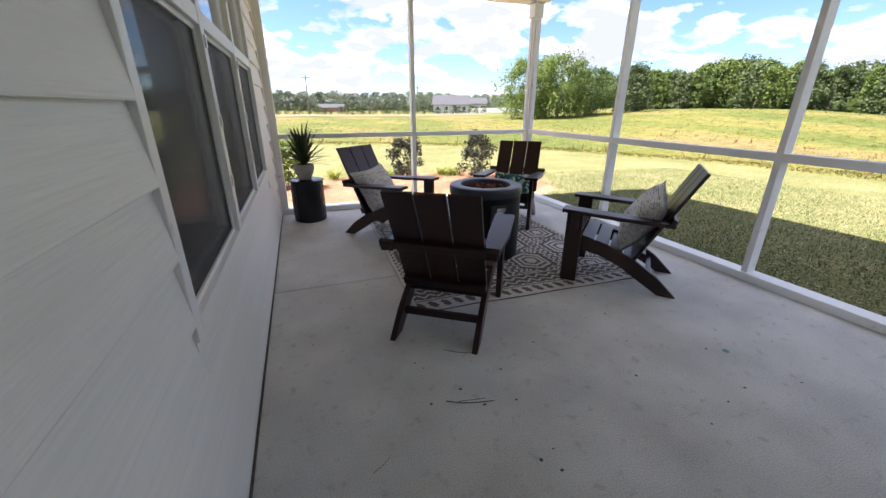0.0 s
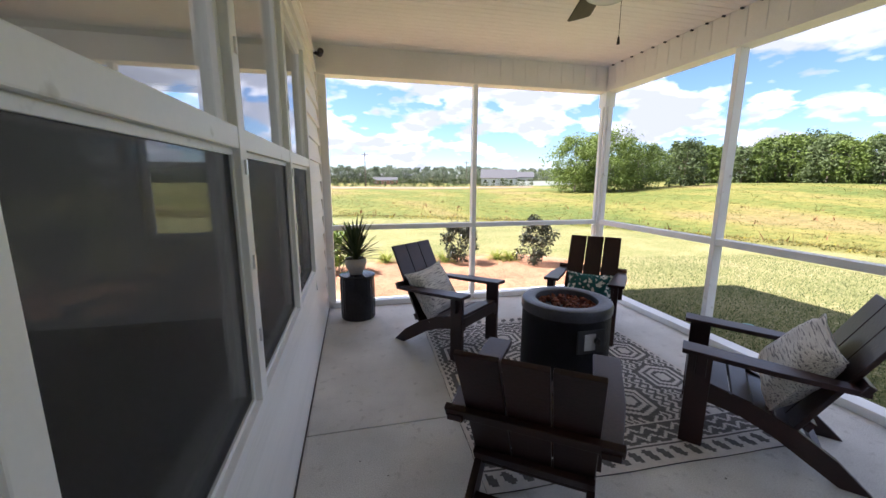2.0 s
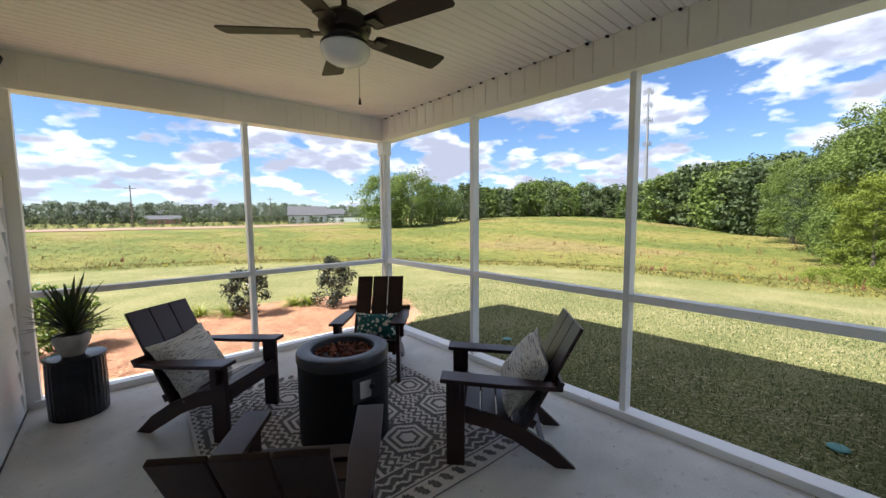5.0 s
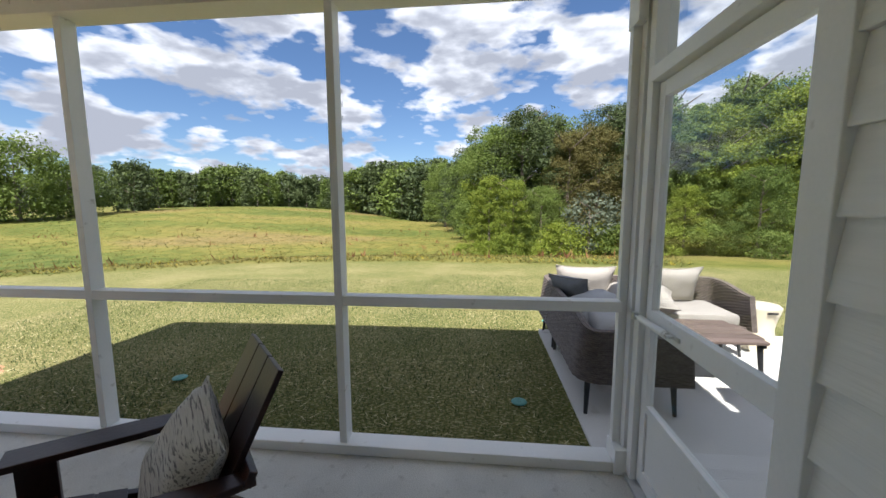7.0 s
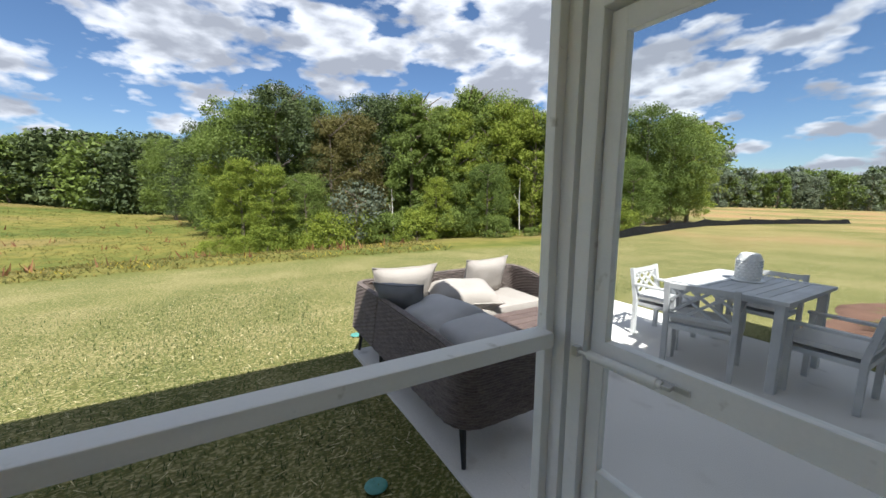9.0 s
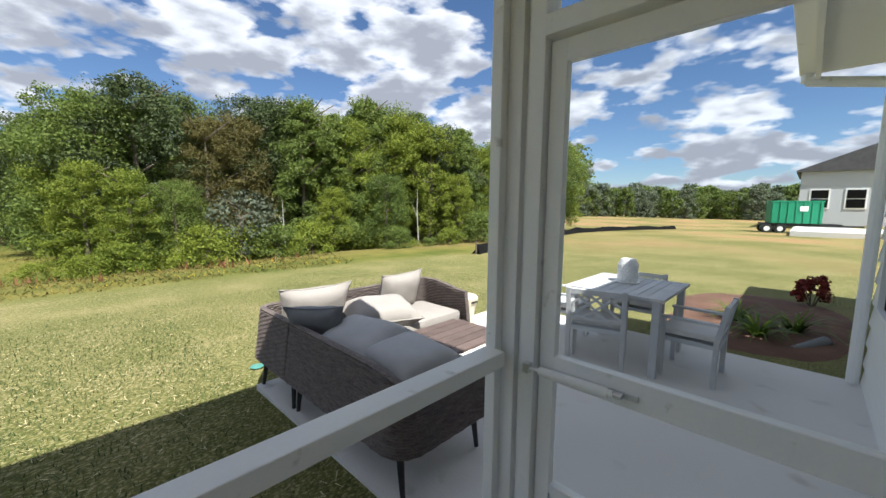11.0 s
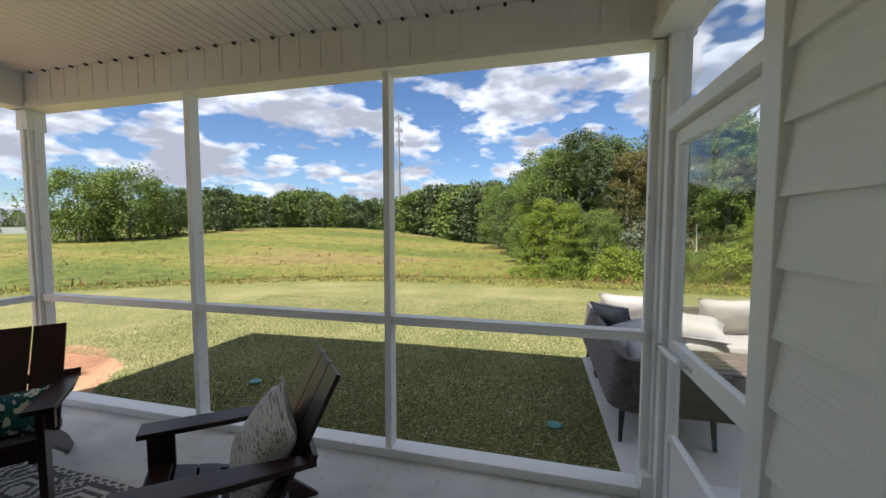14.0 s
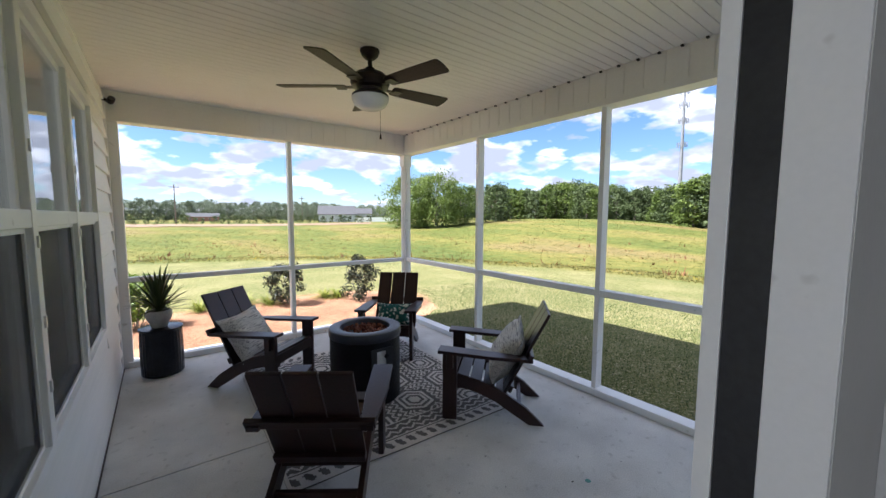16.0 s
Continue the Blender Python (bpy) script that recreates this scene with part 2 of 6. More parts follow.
M_TABLE = surface("black_ceramic", (0.012, 0.012, 0.015), (0.024, 0.024, 0.028), 8, 0.22, 0.05, 50, spec=0.25)
M_SPIKE = leafy("spiky_leaf", (0.018, 0.035, 0.010), (0.07, 0.085, 0.028), 0.45, 0.2)
M_WICKER = surface("brown_wicker", (0.048, 0.039, 0.036), (0.19, 0.152, 0.135), 30, 0.6, 0.5, 120, stretch=(0.5, 0.5, 2.2))
M_CUSHION = surface("oatmeal_cushion", (0.29, 0.268, 0.245), (0.36, 0.335, 0.305), 5, 0.95, 0.3, 220)
M_SEATPAD = surface("white_seat_pad", (0.58, 0.57, 0.55), (0.68, 0.67, 0.65), 5, 0.95, 0.3, 220)
# the oatmeal fabric again, greyed to put the porch shade into its colour
M_SHADECUSH = surface("oatmeal_cushion_shaded", (0.36, 0.355, 0.35), (0.46, 0.455, 0.45), 5, 0.95, 0.3, 220)
M_DKGREY = surface("slate_fabric", (0.17, 0.175, 0.19), (0.25, 0.255, 0.27), 8, 0.95, 0.3, 220)
M_GREYWOOD = surface("weathered_grey_wood", (0.42, 0.43, 0.435), (0.58, 0.59, 0.595), 5, 0.65, 0.2, 50, rand=0.15)
M_SLAT = surface("brown_slat", (0.085, 0.060, 0.052), (0.15, 0.11, 0.095), 8, 0.55, 0.25, 60, rand=0.3)
M_CREAM = surface("cream_ceramic", (0.62, 0.54, 0.40), (0.72, 0.65, 0.50), 6, 0.45, 0.1, 60)
M_VASE = surface("white_ceramic", (0.72, 0.72, 0.71), (0.82, 0.82, 0.81), 26, 0.35, 0.5, 40)
M_BARK = surface("bark", (0.10, 0.080, 0.060), (0.20, 0.165, 0.13), 5, 0.95, 0.8, 30, stretch=(3, 3, 0.6))
M_MULCH = surface("pine_straw", (0.23, 0.105, 0.052), (0.54, 0.30, 0.165), 2.0, 0.95, 0.9, 90, island=0.6)
M_DKMULCH = surface("brown_mulch", (0.075, 0.038, 0.024), (0.16, 0.085, 0.055), 3.0, 0.95, 0.9, 60, island=0.5)
M_BLADES = leafy("lawn_blades", (0.019, 0.050, 0.009), (0.145, 0.176, 0.052), 0.6, 0.25, 0.0)
M_WEEDS = leafy("field_weeds", (0.043, 0.059, 0.010), (0.211, 0.167, 0.043), 0.7, 0.3, 0.0)
M_RUST = leafy("rusty_seed_heads", (0.13, 0.05, 0.025), (0.26, 0.14, 0.06), 0.8, 0.2, 0.0)
M_SHRUB = leafy("holly_leaf", (0.017, 0.026, 0.013), (0.064, 0.064, 0.038), 0.35, 0.2, 0.1)
M_LIME = leafy("lime_grass", (0.140, 0.182, 0.021), (0.308, 0.322, 0.056), 0.5, 0.4, 0.1)
M_HEDGE = leafy("bright_hedge", (0.063, 0.112, 0.014), (0.168, 0.238, 0.035), 0.5, 0.35, 0.1)
M_RED = leafy("red_shrub", (0.10, 0.012, 0.010), (0.25, 0.03, 0.02), 0.5, 0.2, 0.1)
M_LEAF = leafy("broadleaf_green", (0.052, 0.088, 0.018), (0.140, 0.190, 0.038), 0.65, 0.34, 0.4)
M_LEAF2 = leafy("yellow_green_leaf", (0.090, 0.140, 0.016), (0.225, 0.270, 0.034), 0.65, 0.35)
M_LEAF3 = leafy("deep_green_leaf", (0.036, 0.056, 0.022), (0.088, 0.118, 0.042), 0.7, 0.28, 0.45)
M_LEAF4 = leafy("olive_brown_leaf", (0.078, 0.074, 0.021), (0.138, 0.122, 0.036), 0.6, 0.3)
# pale grey-green: haze of the far trees is put into the leaf colour
M_HAZELEAF = leafy("hazed_green_leaf", (0.085, 0.112, 0.066), (0.160, 0.190, 0.120), 0.7, 0.3)
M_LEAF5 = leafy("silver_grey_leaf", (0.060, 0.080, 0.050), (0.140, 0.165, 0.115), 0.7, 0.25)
M_GLASS = pane_glass("window_glass", base=0.18)
M_DOORSCREEN = pane_glass("door_pane", (0.96, 0.97, 0.97), 0.004)
M_MESH = mesh_screen("dark_insect_mesh", (0.012, 0.013, 0.014), 0.55)
M_ROOM = surface("room_wall", (0.60, 0.60, 0.58), (0.66, 0.66, 0.64), 2, 0.7, 0.05, 60)
M_ROOF = surface("grey_shingle", (0.055, 0.055, 0.058), (0.10, 0.10, 0.105), 3, 0.9, 0.5, 60)
M_SILT = surface("black_silt_fabric", (0.004, 0.004, 0.004), (0.010, 0.010, 0.010), 5, 0.9, 0.4, 30, spec=0.1)
M_GREEN = surface("green_steel", (0.010, 0.21, 0.105), (0.018, 0.27, 0.14), 3, 0.45, 0.1, 30)
M_TEALLID = surface("teal_plastic", (0.05, 0.20, 0.17), (0.10, 0.29, 0.25), 12, 0.5, 0.1, 50)
M_GALV = surface("galvanised_steel", (0.17, 0.18, 0.20), (0.25, 0.26, 0.27), 1, 0.7, 0.05, 20, metal=0.2)
M_DIRT = surface("bare_red_dirt", (0.17, 0.105, 0.068), (0.29, 0.20, 0.13), 0.15, 0.95, 0.4, 3)
M_SHED = surface("pale_blue_siding", (0.44, 0.47, 0.50), (0.52, 0.55, 0.58), 2, 0.6, 0.2, 20, stretch=(1, 1, 8))
M_TWIG = surface("dry_twig", (0.070, 0.050, 0.035), (0.140, 0.100, 0.070), 30, 0.9, 0.3, 80)
M_SLATE = surface("dark_door_paint", (0.35, 0.37, 0.36), (0.41, 0.43, 0.42), 3, 0.4, 0.05, 60)


# ---- mesh helpers ----
def box(bm, x0, x1, y0, y1, z0, z1, m=None):
    vs = [bm.verts.new((x, y, z)) for x in (x0, x1) for y in (y0, y1) for z in (z0, z1)]
    for f in ((0, 1, 3, 2), (4, 6, 7, 5), (0, 4, 5, 1), (2, 3, 7, 6), (0, 2, 6, 4), (1, 5, 7, 3)):
        bm.faces.new([vs[i] for i in f])
    if m is not None:
        for v in vs:
            v.co = m @ v.co
    return vs


def tube(bm, a, b, r0, r1=None, seg=10, caps=True):
    a, b = Vector(a), Vector(b)
    r1 = r0 if r1 is None else r1
    q = (b - a).to_track_quat("Z", "Y")
    rings = []
    for p, r in ((a, r0), (b, r1)):
        rings.append([bm.verts.new(p + q @ Vector((r * math.cos(k * math.tau / seg), r * math.sin(k * math.tau / seg), 0))) for k in range(seg)])
    for k in range(seg):
        bm.faces.new((rings[0][k], rings[0][(k + 1) % seg], rings[1][(k + 1) % seg], rings[1][k]))
    if caps:
        bm.faces.new(rings[0][::-1])
        bm.faces.new(rings[1])


def lathe(bm, profile, seg=40, centre=(0, 0, 0), cap=True):
    rings = []
    for r, z in profile:
        rings.append([bm.verts.new((centre[0] + r * math.cos(k * math.tau / seg), centre[1] + r * math.sin(k * math.tau / seg), centre[2] + z)) for k in range(seg)])
    for a, b in zip(rings, rings[1:]):
        for k in range(seg):
            bm.faces.new((a[k], a[(k + 1) % seg], b[(k + 1) % seg], b[k]))
    if cap:
        bm.faces.new(rings[0][::-1])
        bm.faces.new(rings[-1])


def prism(bm, outline, x0, x1):
    """An outline of (y, z) points drawn out along x."""
    a = [bm.verts.new((x0, y, z)) for y, z in outline]
    b = [bm.verts.new((x1, y, z)) for y, z in outline]
    k = len(outline)
    for i in range(k):
        bm.faces.new((a[i], a[(i + 1) % k], b[(i + 1) % k], b[i]))
    bm.faces.new(a[::-1])
    bm.faces.new(b)


def mesh_of(name, bm, material, bevel=0.0, smooth=False):
    bmesh.ops.recalc_face_normals(bm, faces=bm.faces)
    if bevel:
        es = [e for e in bm.edges if len(e.link_faces) == 2 and e.calc_face_angle(0) > 0.6]
        bmesh.ops.bevel(bm, geom=es, offset=bevel, segments=2, profile=0.6, affect="EDGES", clamp_overlap=True)
    if smooth:
        for f in bm.faces:
            f.smooth = True
        for e in bm.edges:
            if len(e.link_faces) == 2 and e.calc_face_angle(0) > 0.7:
                e.smooth = False
    me = bpy.data.meshes.new(name)
    bm.to_mesh(me)
    bm.free()
    for m in material if isinstance(material, (list, tuple)) else (material,):
        me.materials.append(m)
    return me


def part(name, bm, material, parent, label="", bevel=0.0, smooth=False, at=None):
    ob = new(name, mesh_of(name, bm, material, bevel, smooth))
    ob.parent = parent
    if at is not None:
        ob.matrix_basis = at
    return tagged(ob, label) if label else ob


def thing(name, label, category, m=None, group="", kind=""):
    ob = new(name)
    if m is not None:
        ob.matrix_basis = m
    return tagged(ob, label, category, group, kind)


def solid(name, bm, material, label, category, bevel=0.0, smooth=False, group="", kind="", at=None):
    ob = new(name, mesh_of(name, bm, material, bevel, smooth))
    if at is not None:
        ob.matrix_basis = at
    return tagged(ob, label, category, group, kind)


def boxes(*dims):
    bm = bmesh.new()
    for d in dims:
        box(bm, *d)
    return bm


def quads_mesh(name, corners, material):
    """A mesh of loose four-cornered leaves from an array (n, 4, 3), or three-cornered ones (n, 3, 3)."""
    n, k = corners.shape[:2]
    me = bpy.data.meshes.new(name)
    me.vertices.add(n * k)
    me.vertices.foreach_set("co", corners.reshape(-1).astype(np.float32))
    me.loops.add(n * k)
    me.loops.foreach_set("vertex_index", np.arange(n * k, dtype=np.int32))
    me.polygons.add(n)
    me.polygons.foreach_set("loop_start", np.arange(0, n * k, k, dtype=np.int32))
    me.update(calc_edges=True)
    me.materials.append(material)
    return me


# ---- ground ----
EDGE_AZ = [-180, -90, -40, 0, 25, 38, 46, 55, 62, 70, 80, 88, 96, 108, 119, 130, 136, 150, 180]
EDGE_R = [75, 60, 24, 18.2, 16.2, 15.2, 14.4, 14.1, 13.5, 12.9, 12.5, 12.2, 12.2, 12.6, 13.4, 14.5, 15.3, 26, 75]


def ease(v):
    v = min(max(v, 0.0), 1.0)
    return v * v * (3 - 2 * v)


def lawn_edge(az):
    return float(np.interp(az, EDGE_AZ, EDGE_R))


def land(x, y):
    """Height of the ground, and how far it is meadow rather than lawn."""
    r, az = math.hypot(x, y), math.degrees(math.atan2(x, y))
    e = lawn_edge(az)
    wild = math.exp(-((az - 55) / 75) ** 4)
    crest = 2.2 * math.exp(-((az - 57) / (18 if az > 57 else 26)) ** 2) - 0.9
    z = -0.03 - 0.29 * ease((r - 4) / (e - 3))
    s = r - e
    if s > 0:
        dip = -1.15 * ease(s / 11) * wild
        rise = (crest + 1.3) * ease((s - 8) / 58) * wild
        z += dip + rise + 0.10 * noise.noise((x * 0.13, y * 0.13, 0)) * min(1, s / 4)
        if r > 140:
            z += (r - 140) * 0.006
    south = math.exp(-((az - 178) / 30) ** 2)
    z -= 0.5 * south * ease((r - 16) / 30)
    return z, (ease(s / 1.2 + 0.5) if wild > 0.25 else 0.0)


def ground_mesh():
    rs = [0.0, 2, 4, 6, 8, 9, 10, 11] + [11.5 + 0.4 * k for k in range(30)] + [24 * 1.045 ** k for k in range(96)]
    n = 240
    verts, fields, faces = [], [], []
    for r in rs:
        for k in range(n):
            a = math.tau * k / n
            z, f = land(r * math.sin(a), r * math.cos(a)) if r else (-0.03, 0)
            verts.append((r * math.sin(a), r * math.cos(a), z))
            fields.append(f)
    for i in range(len(rs) - 1):
        for k in range(n):
            a, b = i * n + k, i * n + (k + 1) % n
            faces.append((a, a + n, b + n, b))
    me = bpy.data.meshes.new("ground")
    me.from_pydata(verts, [], faces)
    at = me.attributes.new("meadow", "FLOAT", "POINT")
    at.data.foreach_set("value", fields)
    for p in me.polygons:
        p.use_smooth = True
    return me


def ground_material():
    m = bpy.data.materials.new("lawn_and_meadow")
    m.use_nodes = True
    n, l = m.node_tree.nodes, m.node_tree.links
    b = n["Principled BSDF"]
    b.inputs["Roughness"].default_value, b.inputs["Specular IOR Level"].default_value = 0.9, 0.2
    co = n.new("ShaderNodeTexCoord")

    def tex(scale, detail=4, stretch=None):
        t = n.new("ShaderNodeTexNoise")
        t.inputs["Scale"].default_value, t.inputs["Detail"].default_value = scale, detail
        src = co.outputs["Object"]
        if stretch:
            mp = n.new("ShaderNodeMapping")
            mp.inputs["Scale"].default_value = stretch
            mp.inputs["Rotation"].default_value = (0, 0, radians(20))
            l.new(src, mp.inputs[0])
            src = mp.outputs[0]
        l.new(src, t.inputs["Vector"])
        return t.outputs["Fac"]

    def ramp(fac, *stops):
        r = n.new("ShaderNodeValToRGB")
        for i, (p, c) in enumerate(stops):
            e = r.color_ramp.elements[i] if i < 2 else r.color_ramp.elements.new(p)
            e.position, e.color = p, (*c, 1)
        l.new(fac, r.inputs[0])
        return r.outputs[0]

    def mix(fac, a, c, mode="MIX"):
        x = n.new("ShaderNodeMix")
        x.data_type, x.blend_type = "RGBA", mode
        if isinstance(fac, float):
            x.inputs["Factor"].default_value = fac
        else:
            l.new(fac, x.inputs["Factor"])
        l.new(a, x.inputs["A"])
        l.new(c, x.inputs["B"])
        return x.outputs["Result"]

    lawn = ramp(tex(0.8, 7), (0.32, (0.088, 0.102, 0.024)), (0.50, (0.160, 0.154, 0.050)), (0.66, (0.260, 0.226, 0.100)))
    straw = ramp(tex(62, 9, (1, 0.6, 1)), (0.40, (0.050, 0.068, 0.014)), (0.52, (0.150, 0.148, 0.045)), (0.62, (0.380, 0.340, 0.175)))
    lawn = mix(0.58, lawn, straw)
    wild = ramp(tex(0.055, 5, (1.6, 0.7, 1)), (0.34, (0.058, 0.096, 0.014)), (0.46, (0.099, 0.122, 0.019)), (0.54, (0.172, 0.158, 0.034)), (0.64, (0.205, 0.150, 0.060)))
    tuft = ramp(tex(1.3, 9), (0.36, (0.035, 0.055, 0.009)), (0.64, (0.209, 0.174, 0.049)))
    wild = mix(0.38, wild, tuft)
    # dry ground on the south-east side
    sep, dry = n.new("ShaderNodeSeparateXYZ"), n.new("ShaderNodeMapRange")
    l.new(co.outputs["Object"], sep.inputs[0])
    dry.inputs[1].default_value, dry.inputs[2].default_value, dry.inputs[4].default_value = -7.0, -24.0, 0.8
    l.new(sep.outputs[1], dry.inputs[0])
    bare = ramp(tex(0.16, 7), (0.40, (0.150, 0.140, 0.040)), (0.52, (0.270, 0.215, 0.085)), (0.62, (0.340, 0.200, 0.100)))
    lawn = mix(dry.outputs[0], lawn, bare)
    at = n.new("ShaderNodeAttribute")
    at.attribute_name = "meadow"
    l.new(mix(at.outputs["Fac"], lawn, wild), b.inputs["Base Color"])
    bp = n.new("ShaderNodeBump")
    bp.inputs["Strength"].default_value, bp.inputs["Distance"].default_value = 0.7, 0.05
    l.new(tex(24, 6), bp.inputs["Height"])
    l.new(bp.outputs[0], b.inputs["Normal"])
    return m


ground = tagged(new("ground", ground_mesh()), "sunlit mown lawn running out into a rolling wild meadow", "ground", kind="structure")
ground.data.materials.append(ground_material())

# ---- porch: slab, posts, rails, beams, ceiling, roof ----
XW, XE, YN, YS = -0.29, 3.12, 4.87, 0.12
EYEB, CEIL = 2.485, 2.77

slab = solid("floor", boxes((XW - 0.15, XE + 0.09, 2.617, YN + 0.09, -0.16, 0.0), (XW - 0.15, XE + 0.09, -0.06, 2.607, -0.16, 0.0), (XW - 0.15, XE + 0.09, 2.606, 2.618, -0.15, -0.012)), M_CONC,
             "grey brushed concrete porch floor with one saw-cut joint", "floor", kind="structure")
patio = solid("patio", boxes((1.9, 5.46, -3.45, -0.065, -0.16, -0.012), (3.215, 5.46, -0.064, 0.18, -0.16, -0.012)), M_PATIO, "pale poured concrete patio slab beside the porch", "patio", kind="structure")

frame_set = thing("porch_frame", "white painted timber screen frame of posts, rails and sills", "porch frame", kind="structure")


def post(x0, x1, y0, y1, z0=0.0, z1=EYEB):
    return part("post", boxes((x0, x1, y0, y1, z0, z1)), M_WHITE, frame_set, bevel=0.004)


for y in (1.647, 3.205):
    post(XE - 0.035, XE + 0.055, y - 0.022, y + 0.022, 0.06)
post(1.42 - 0.025, 1.42 + 0.025, YN - 0.035, YN + 0.055, 0.06)
# corner posts are built up from boards with stepped faces
post(XE - 0.045, XE + 0.06, YN - 0.045, YN + 0.06)
post(XE - 0.062, XE - 0.045, YN - 0.015, YN + 0.03, 0.06)
post(XE - 0.015, XE + 0.03, YN - 0.062, YN - 0.045, 0.06)
part("cap_trim", boxes((XE - 0.06, XE + 0.07, YN - 0.06, YN + 0.07, 2.32, EYEB)), M_WHITE, frame_set, bevel=0.004)
post(XE - 0.045, XE + 0.06, -0.02, 0.085)
post(XE - 0.062, XE + 0.075, 0.0, 0.055, 0.0)
post(XE + 0.01, XE + 0.055, 0.085, 0.126, 0.0)
part("cap_trim", boxes((XE - 0.055, XE + 0.07, 0.086, 0.13, 2.30, EYEB)), M_WHITE, frame_set, bevel=0.004)
part("base_trim", boxes((XE - 0.07, XE + 0.07, -0.03, 0.135, 0.0, 0.14)), M_WHITE, frame_set, bevel=0.004)
post(XW, XW + 0.092, YN - 0.035, YN + 0.055)
for a, b in ((0.126, 1.625), (1.669, 3.183), (3.227, YN - 0.062)):
    part("rail", boxes((XE - 0.033, XE + 0.05, a, b, 0.884, 0.940)), M_WHITE, frame_set, bevel=0.004)
for a, b in ((XW + 0.092, 1.395), (1.445, XE - 0.062)):
    part("rail", boxes((a, b, YN - 0.033, YN + 0.05, 0.884, 0.935)), M_WHITE, frame_set, bevel=0.004)
part("sill", boxes((XE - 0.055, XE + 0.075, 0.136, YN - 0.063, 0.0, 0.06)), M_WHITE, frame_set, bevel=0.006)
part("sill", boxes((XW + 0.051, XE - 0.063, YN - 0.055, YN + 0.075, 0.0, 0.06)), M_WHITE, frame_set, bevel=0.006)


def beam(name, along_x, lo, hi, face, back):
    """A boxed beam clad in upright vinyl panels, with a lower trim board and small seam gaps at the top."""
    bm = bmesh.new()
    k, step = lo, 0.152
    sgn = 1 if face < back else -1
    while k < hi - 0.01:
        e = min(k + step, hi)
        a, b = sorted((face, face + sgn * 0.03))
        d = (k + 0.005, e - 0.005)
        if along_x:
            box(bm, d[0], d[1], a, b, EYEB + 0.05, CEIL)
        else:
            box(bm, a, b, d[0], d[1], EYEB + 0.05, CEIL)
        k = e
    a, b = sorted((face + sgn * 0.006, back))
    t0, t1 = sorted((face - sgn * 0.018, back))
    if along_x:
        box(bm, lo, hi, a, b, EYEB + 0.04, CEIL + 0.1)
        box(bm, lo, hi, t0, t1, EYEB, EYEB + 0.05)
    else:
        box(bm, a, b, lo, hi, EYEB + 0.04, CEIL + 0.1)
        box(bm, t0, t1, lo, hi, EYEB, EYEB + 0.05)
    return solid(name, bm, M_VINYL, "cream vinyl-clad beam above the screens", "beam", bevel=0.0, kind="structure")


beam("beam_east", False, -0.05, YN + 0.09, XE - 0.06, XE + 0.09)
beam("beam_north", True, XW, XE - 0.062, YN - 0.06, YN + 0.09)
beam("beam_south", True, 1.955, XE - 0.062, 0.14, -0.03)
# black boxes drawn as dark seam gaps where ceiling planks end over the east beam
slots = thing("vent_slots", "row of small dark gaps where ceiling planks meet beam", "vent slot", kind="structure")
for k in range(30):
    y = 0.3 + 0.152 * k
    if y < YN - 0.1:
        part("slot", boxes((XE - 0.085, XE - 0.061, y - 0.008, y + 0.008, CEIL - 0.014, CEIL - 0.003)), M_BLACK, slots)

bm = bmesh.new()
y = -0.03
while y < YN:
    for a, b in ((y + 0.003, y + 0.073), (y + 0.079, y + 0.149)):
        box(bm, XW - 0.01, XE - 0.03, a, min(b, YN), CEIL, CEIL + 0.014)
    y += 0.152
box(bm, XW - 0.15, XE + 0.05, -0.06, YN + 0.05, CEIL + 0.008, CEIL + 0.03)
solid("ceiling", bm, M_VINYL, "cream beadboard vinyl porch ceiling with narrow planks", "ceiling", kind="structure")
solid("roof", boxes((-6.6, 2.0, -0.35, YN + 0.70, 2.90, 2.98), (2.0, XE + 0.60, -0.06, YN + 0.70, 2.90, 2.98), (-6.4, XE + 0.10, -0.25, YN + 0.09, 2.801, 2.90)), M_ROOF, "grey shingle roof over the porch with white fascia", "roof", kind="structure")

# ---- house walls with lap siding ----
def wall(name, dims, label="plain house wall"):
    return solid(name, boxes(*dims), M_ROOM, label, "wall", kind="structure")


LAP = 0.178
WY0, WY1, WZ0, WZ1 = 0.972, 3.76, 0.655, 2.42
wall_west = wall("wall_west", [(XW - 0.15, XW - 0.016, -0.06, WY0 + 0.04, 0.0, CEIL), (XW - 0.15, XW - 0.016, WY1 - 0.04, YN + 0.05, 0.0, CEIL),
                               (XW - 0.15, XW - 0.016, WY0 + 0.04, WY1 - 0.04, 0.0, WZ0 + 0.04), (XW - 0.15, XW - 0.016, WY0 + 0.04, WY1 - 0.04, WZ1 - 0.04, CEIL)],
                 "house wall clad in white painted lap siding")


def board(parent, axis, a, b, z, face, out):
    """One lapped board: thicker at its lower edge. axis 'y': runs along y on a wall facing x."""
    bm = bmesh.new()
    z1 = min(z + LAP + 0.02, CEIL)
    prof = [(0.0, z), (0.025, z), (0.026, z + 0.004), (0.003, z1), (0.0, z1)]
    if z1 - z < 0.03:
        return
    pts = [(face + out * (p - 0.014), q) for p, q in prof]
    va = [bm.verts.new((u, a, q) if axis == "y" else (a, u, q)) for u, q in pts]
    vb = [bm.verts.new((u, b, q) if axis == "y" else (b, u, q)) for u, q in pts]
    for i in range(len(pts)):
        j = (i + 1) % len(pts)
        bm.faces.new((va[i], va[j], vb[j], vb[i]))
    bm.faces.new(va[::-1])
    bm.faces.new(vb)
    part("board", bm, M_SIDING, parent)


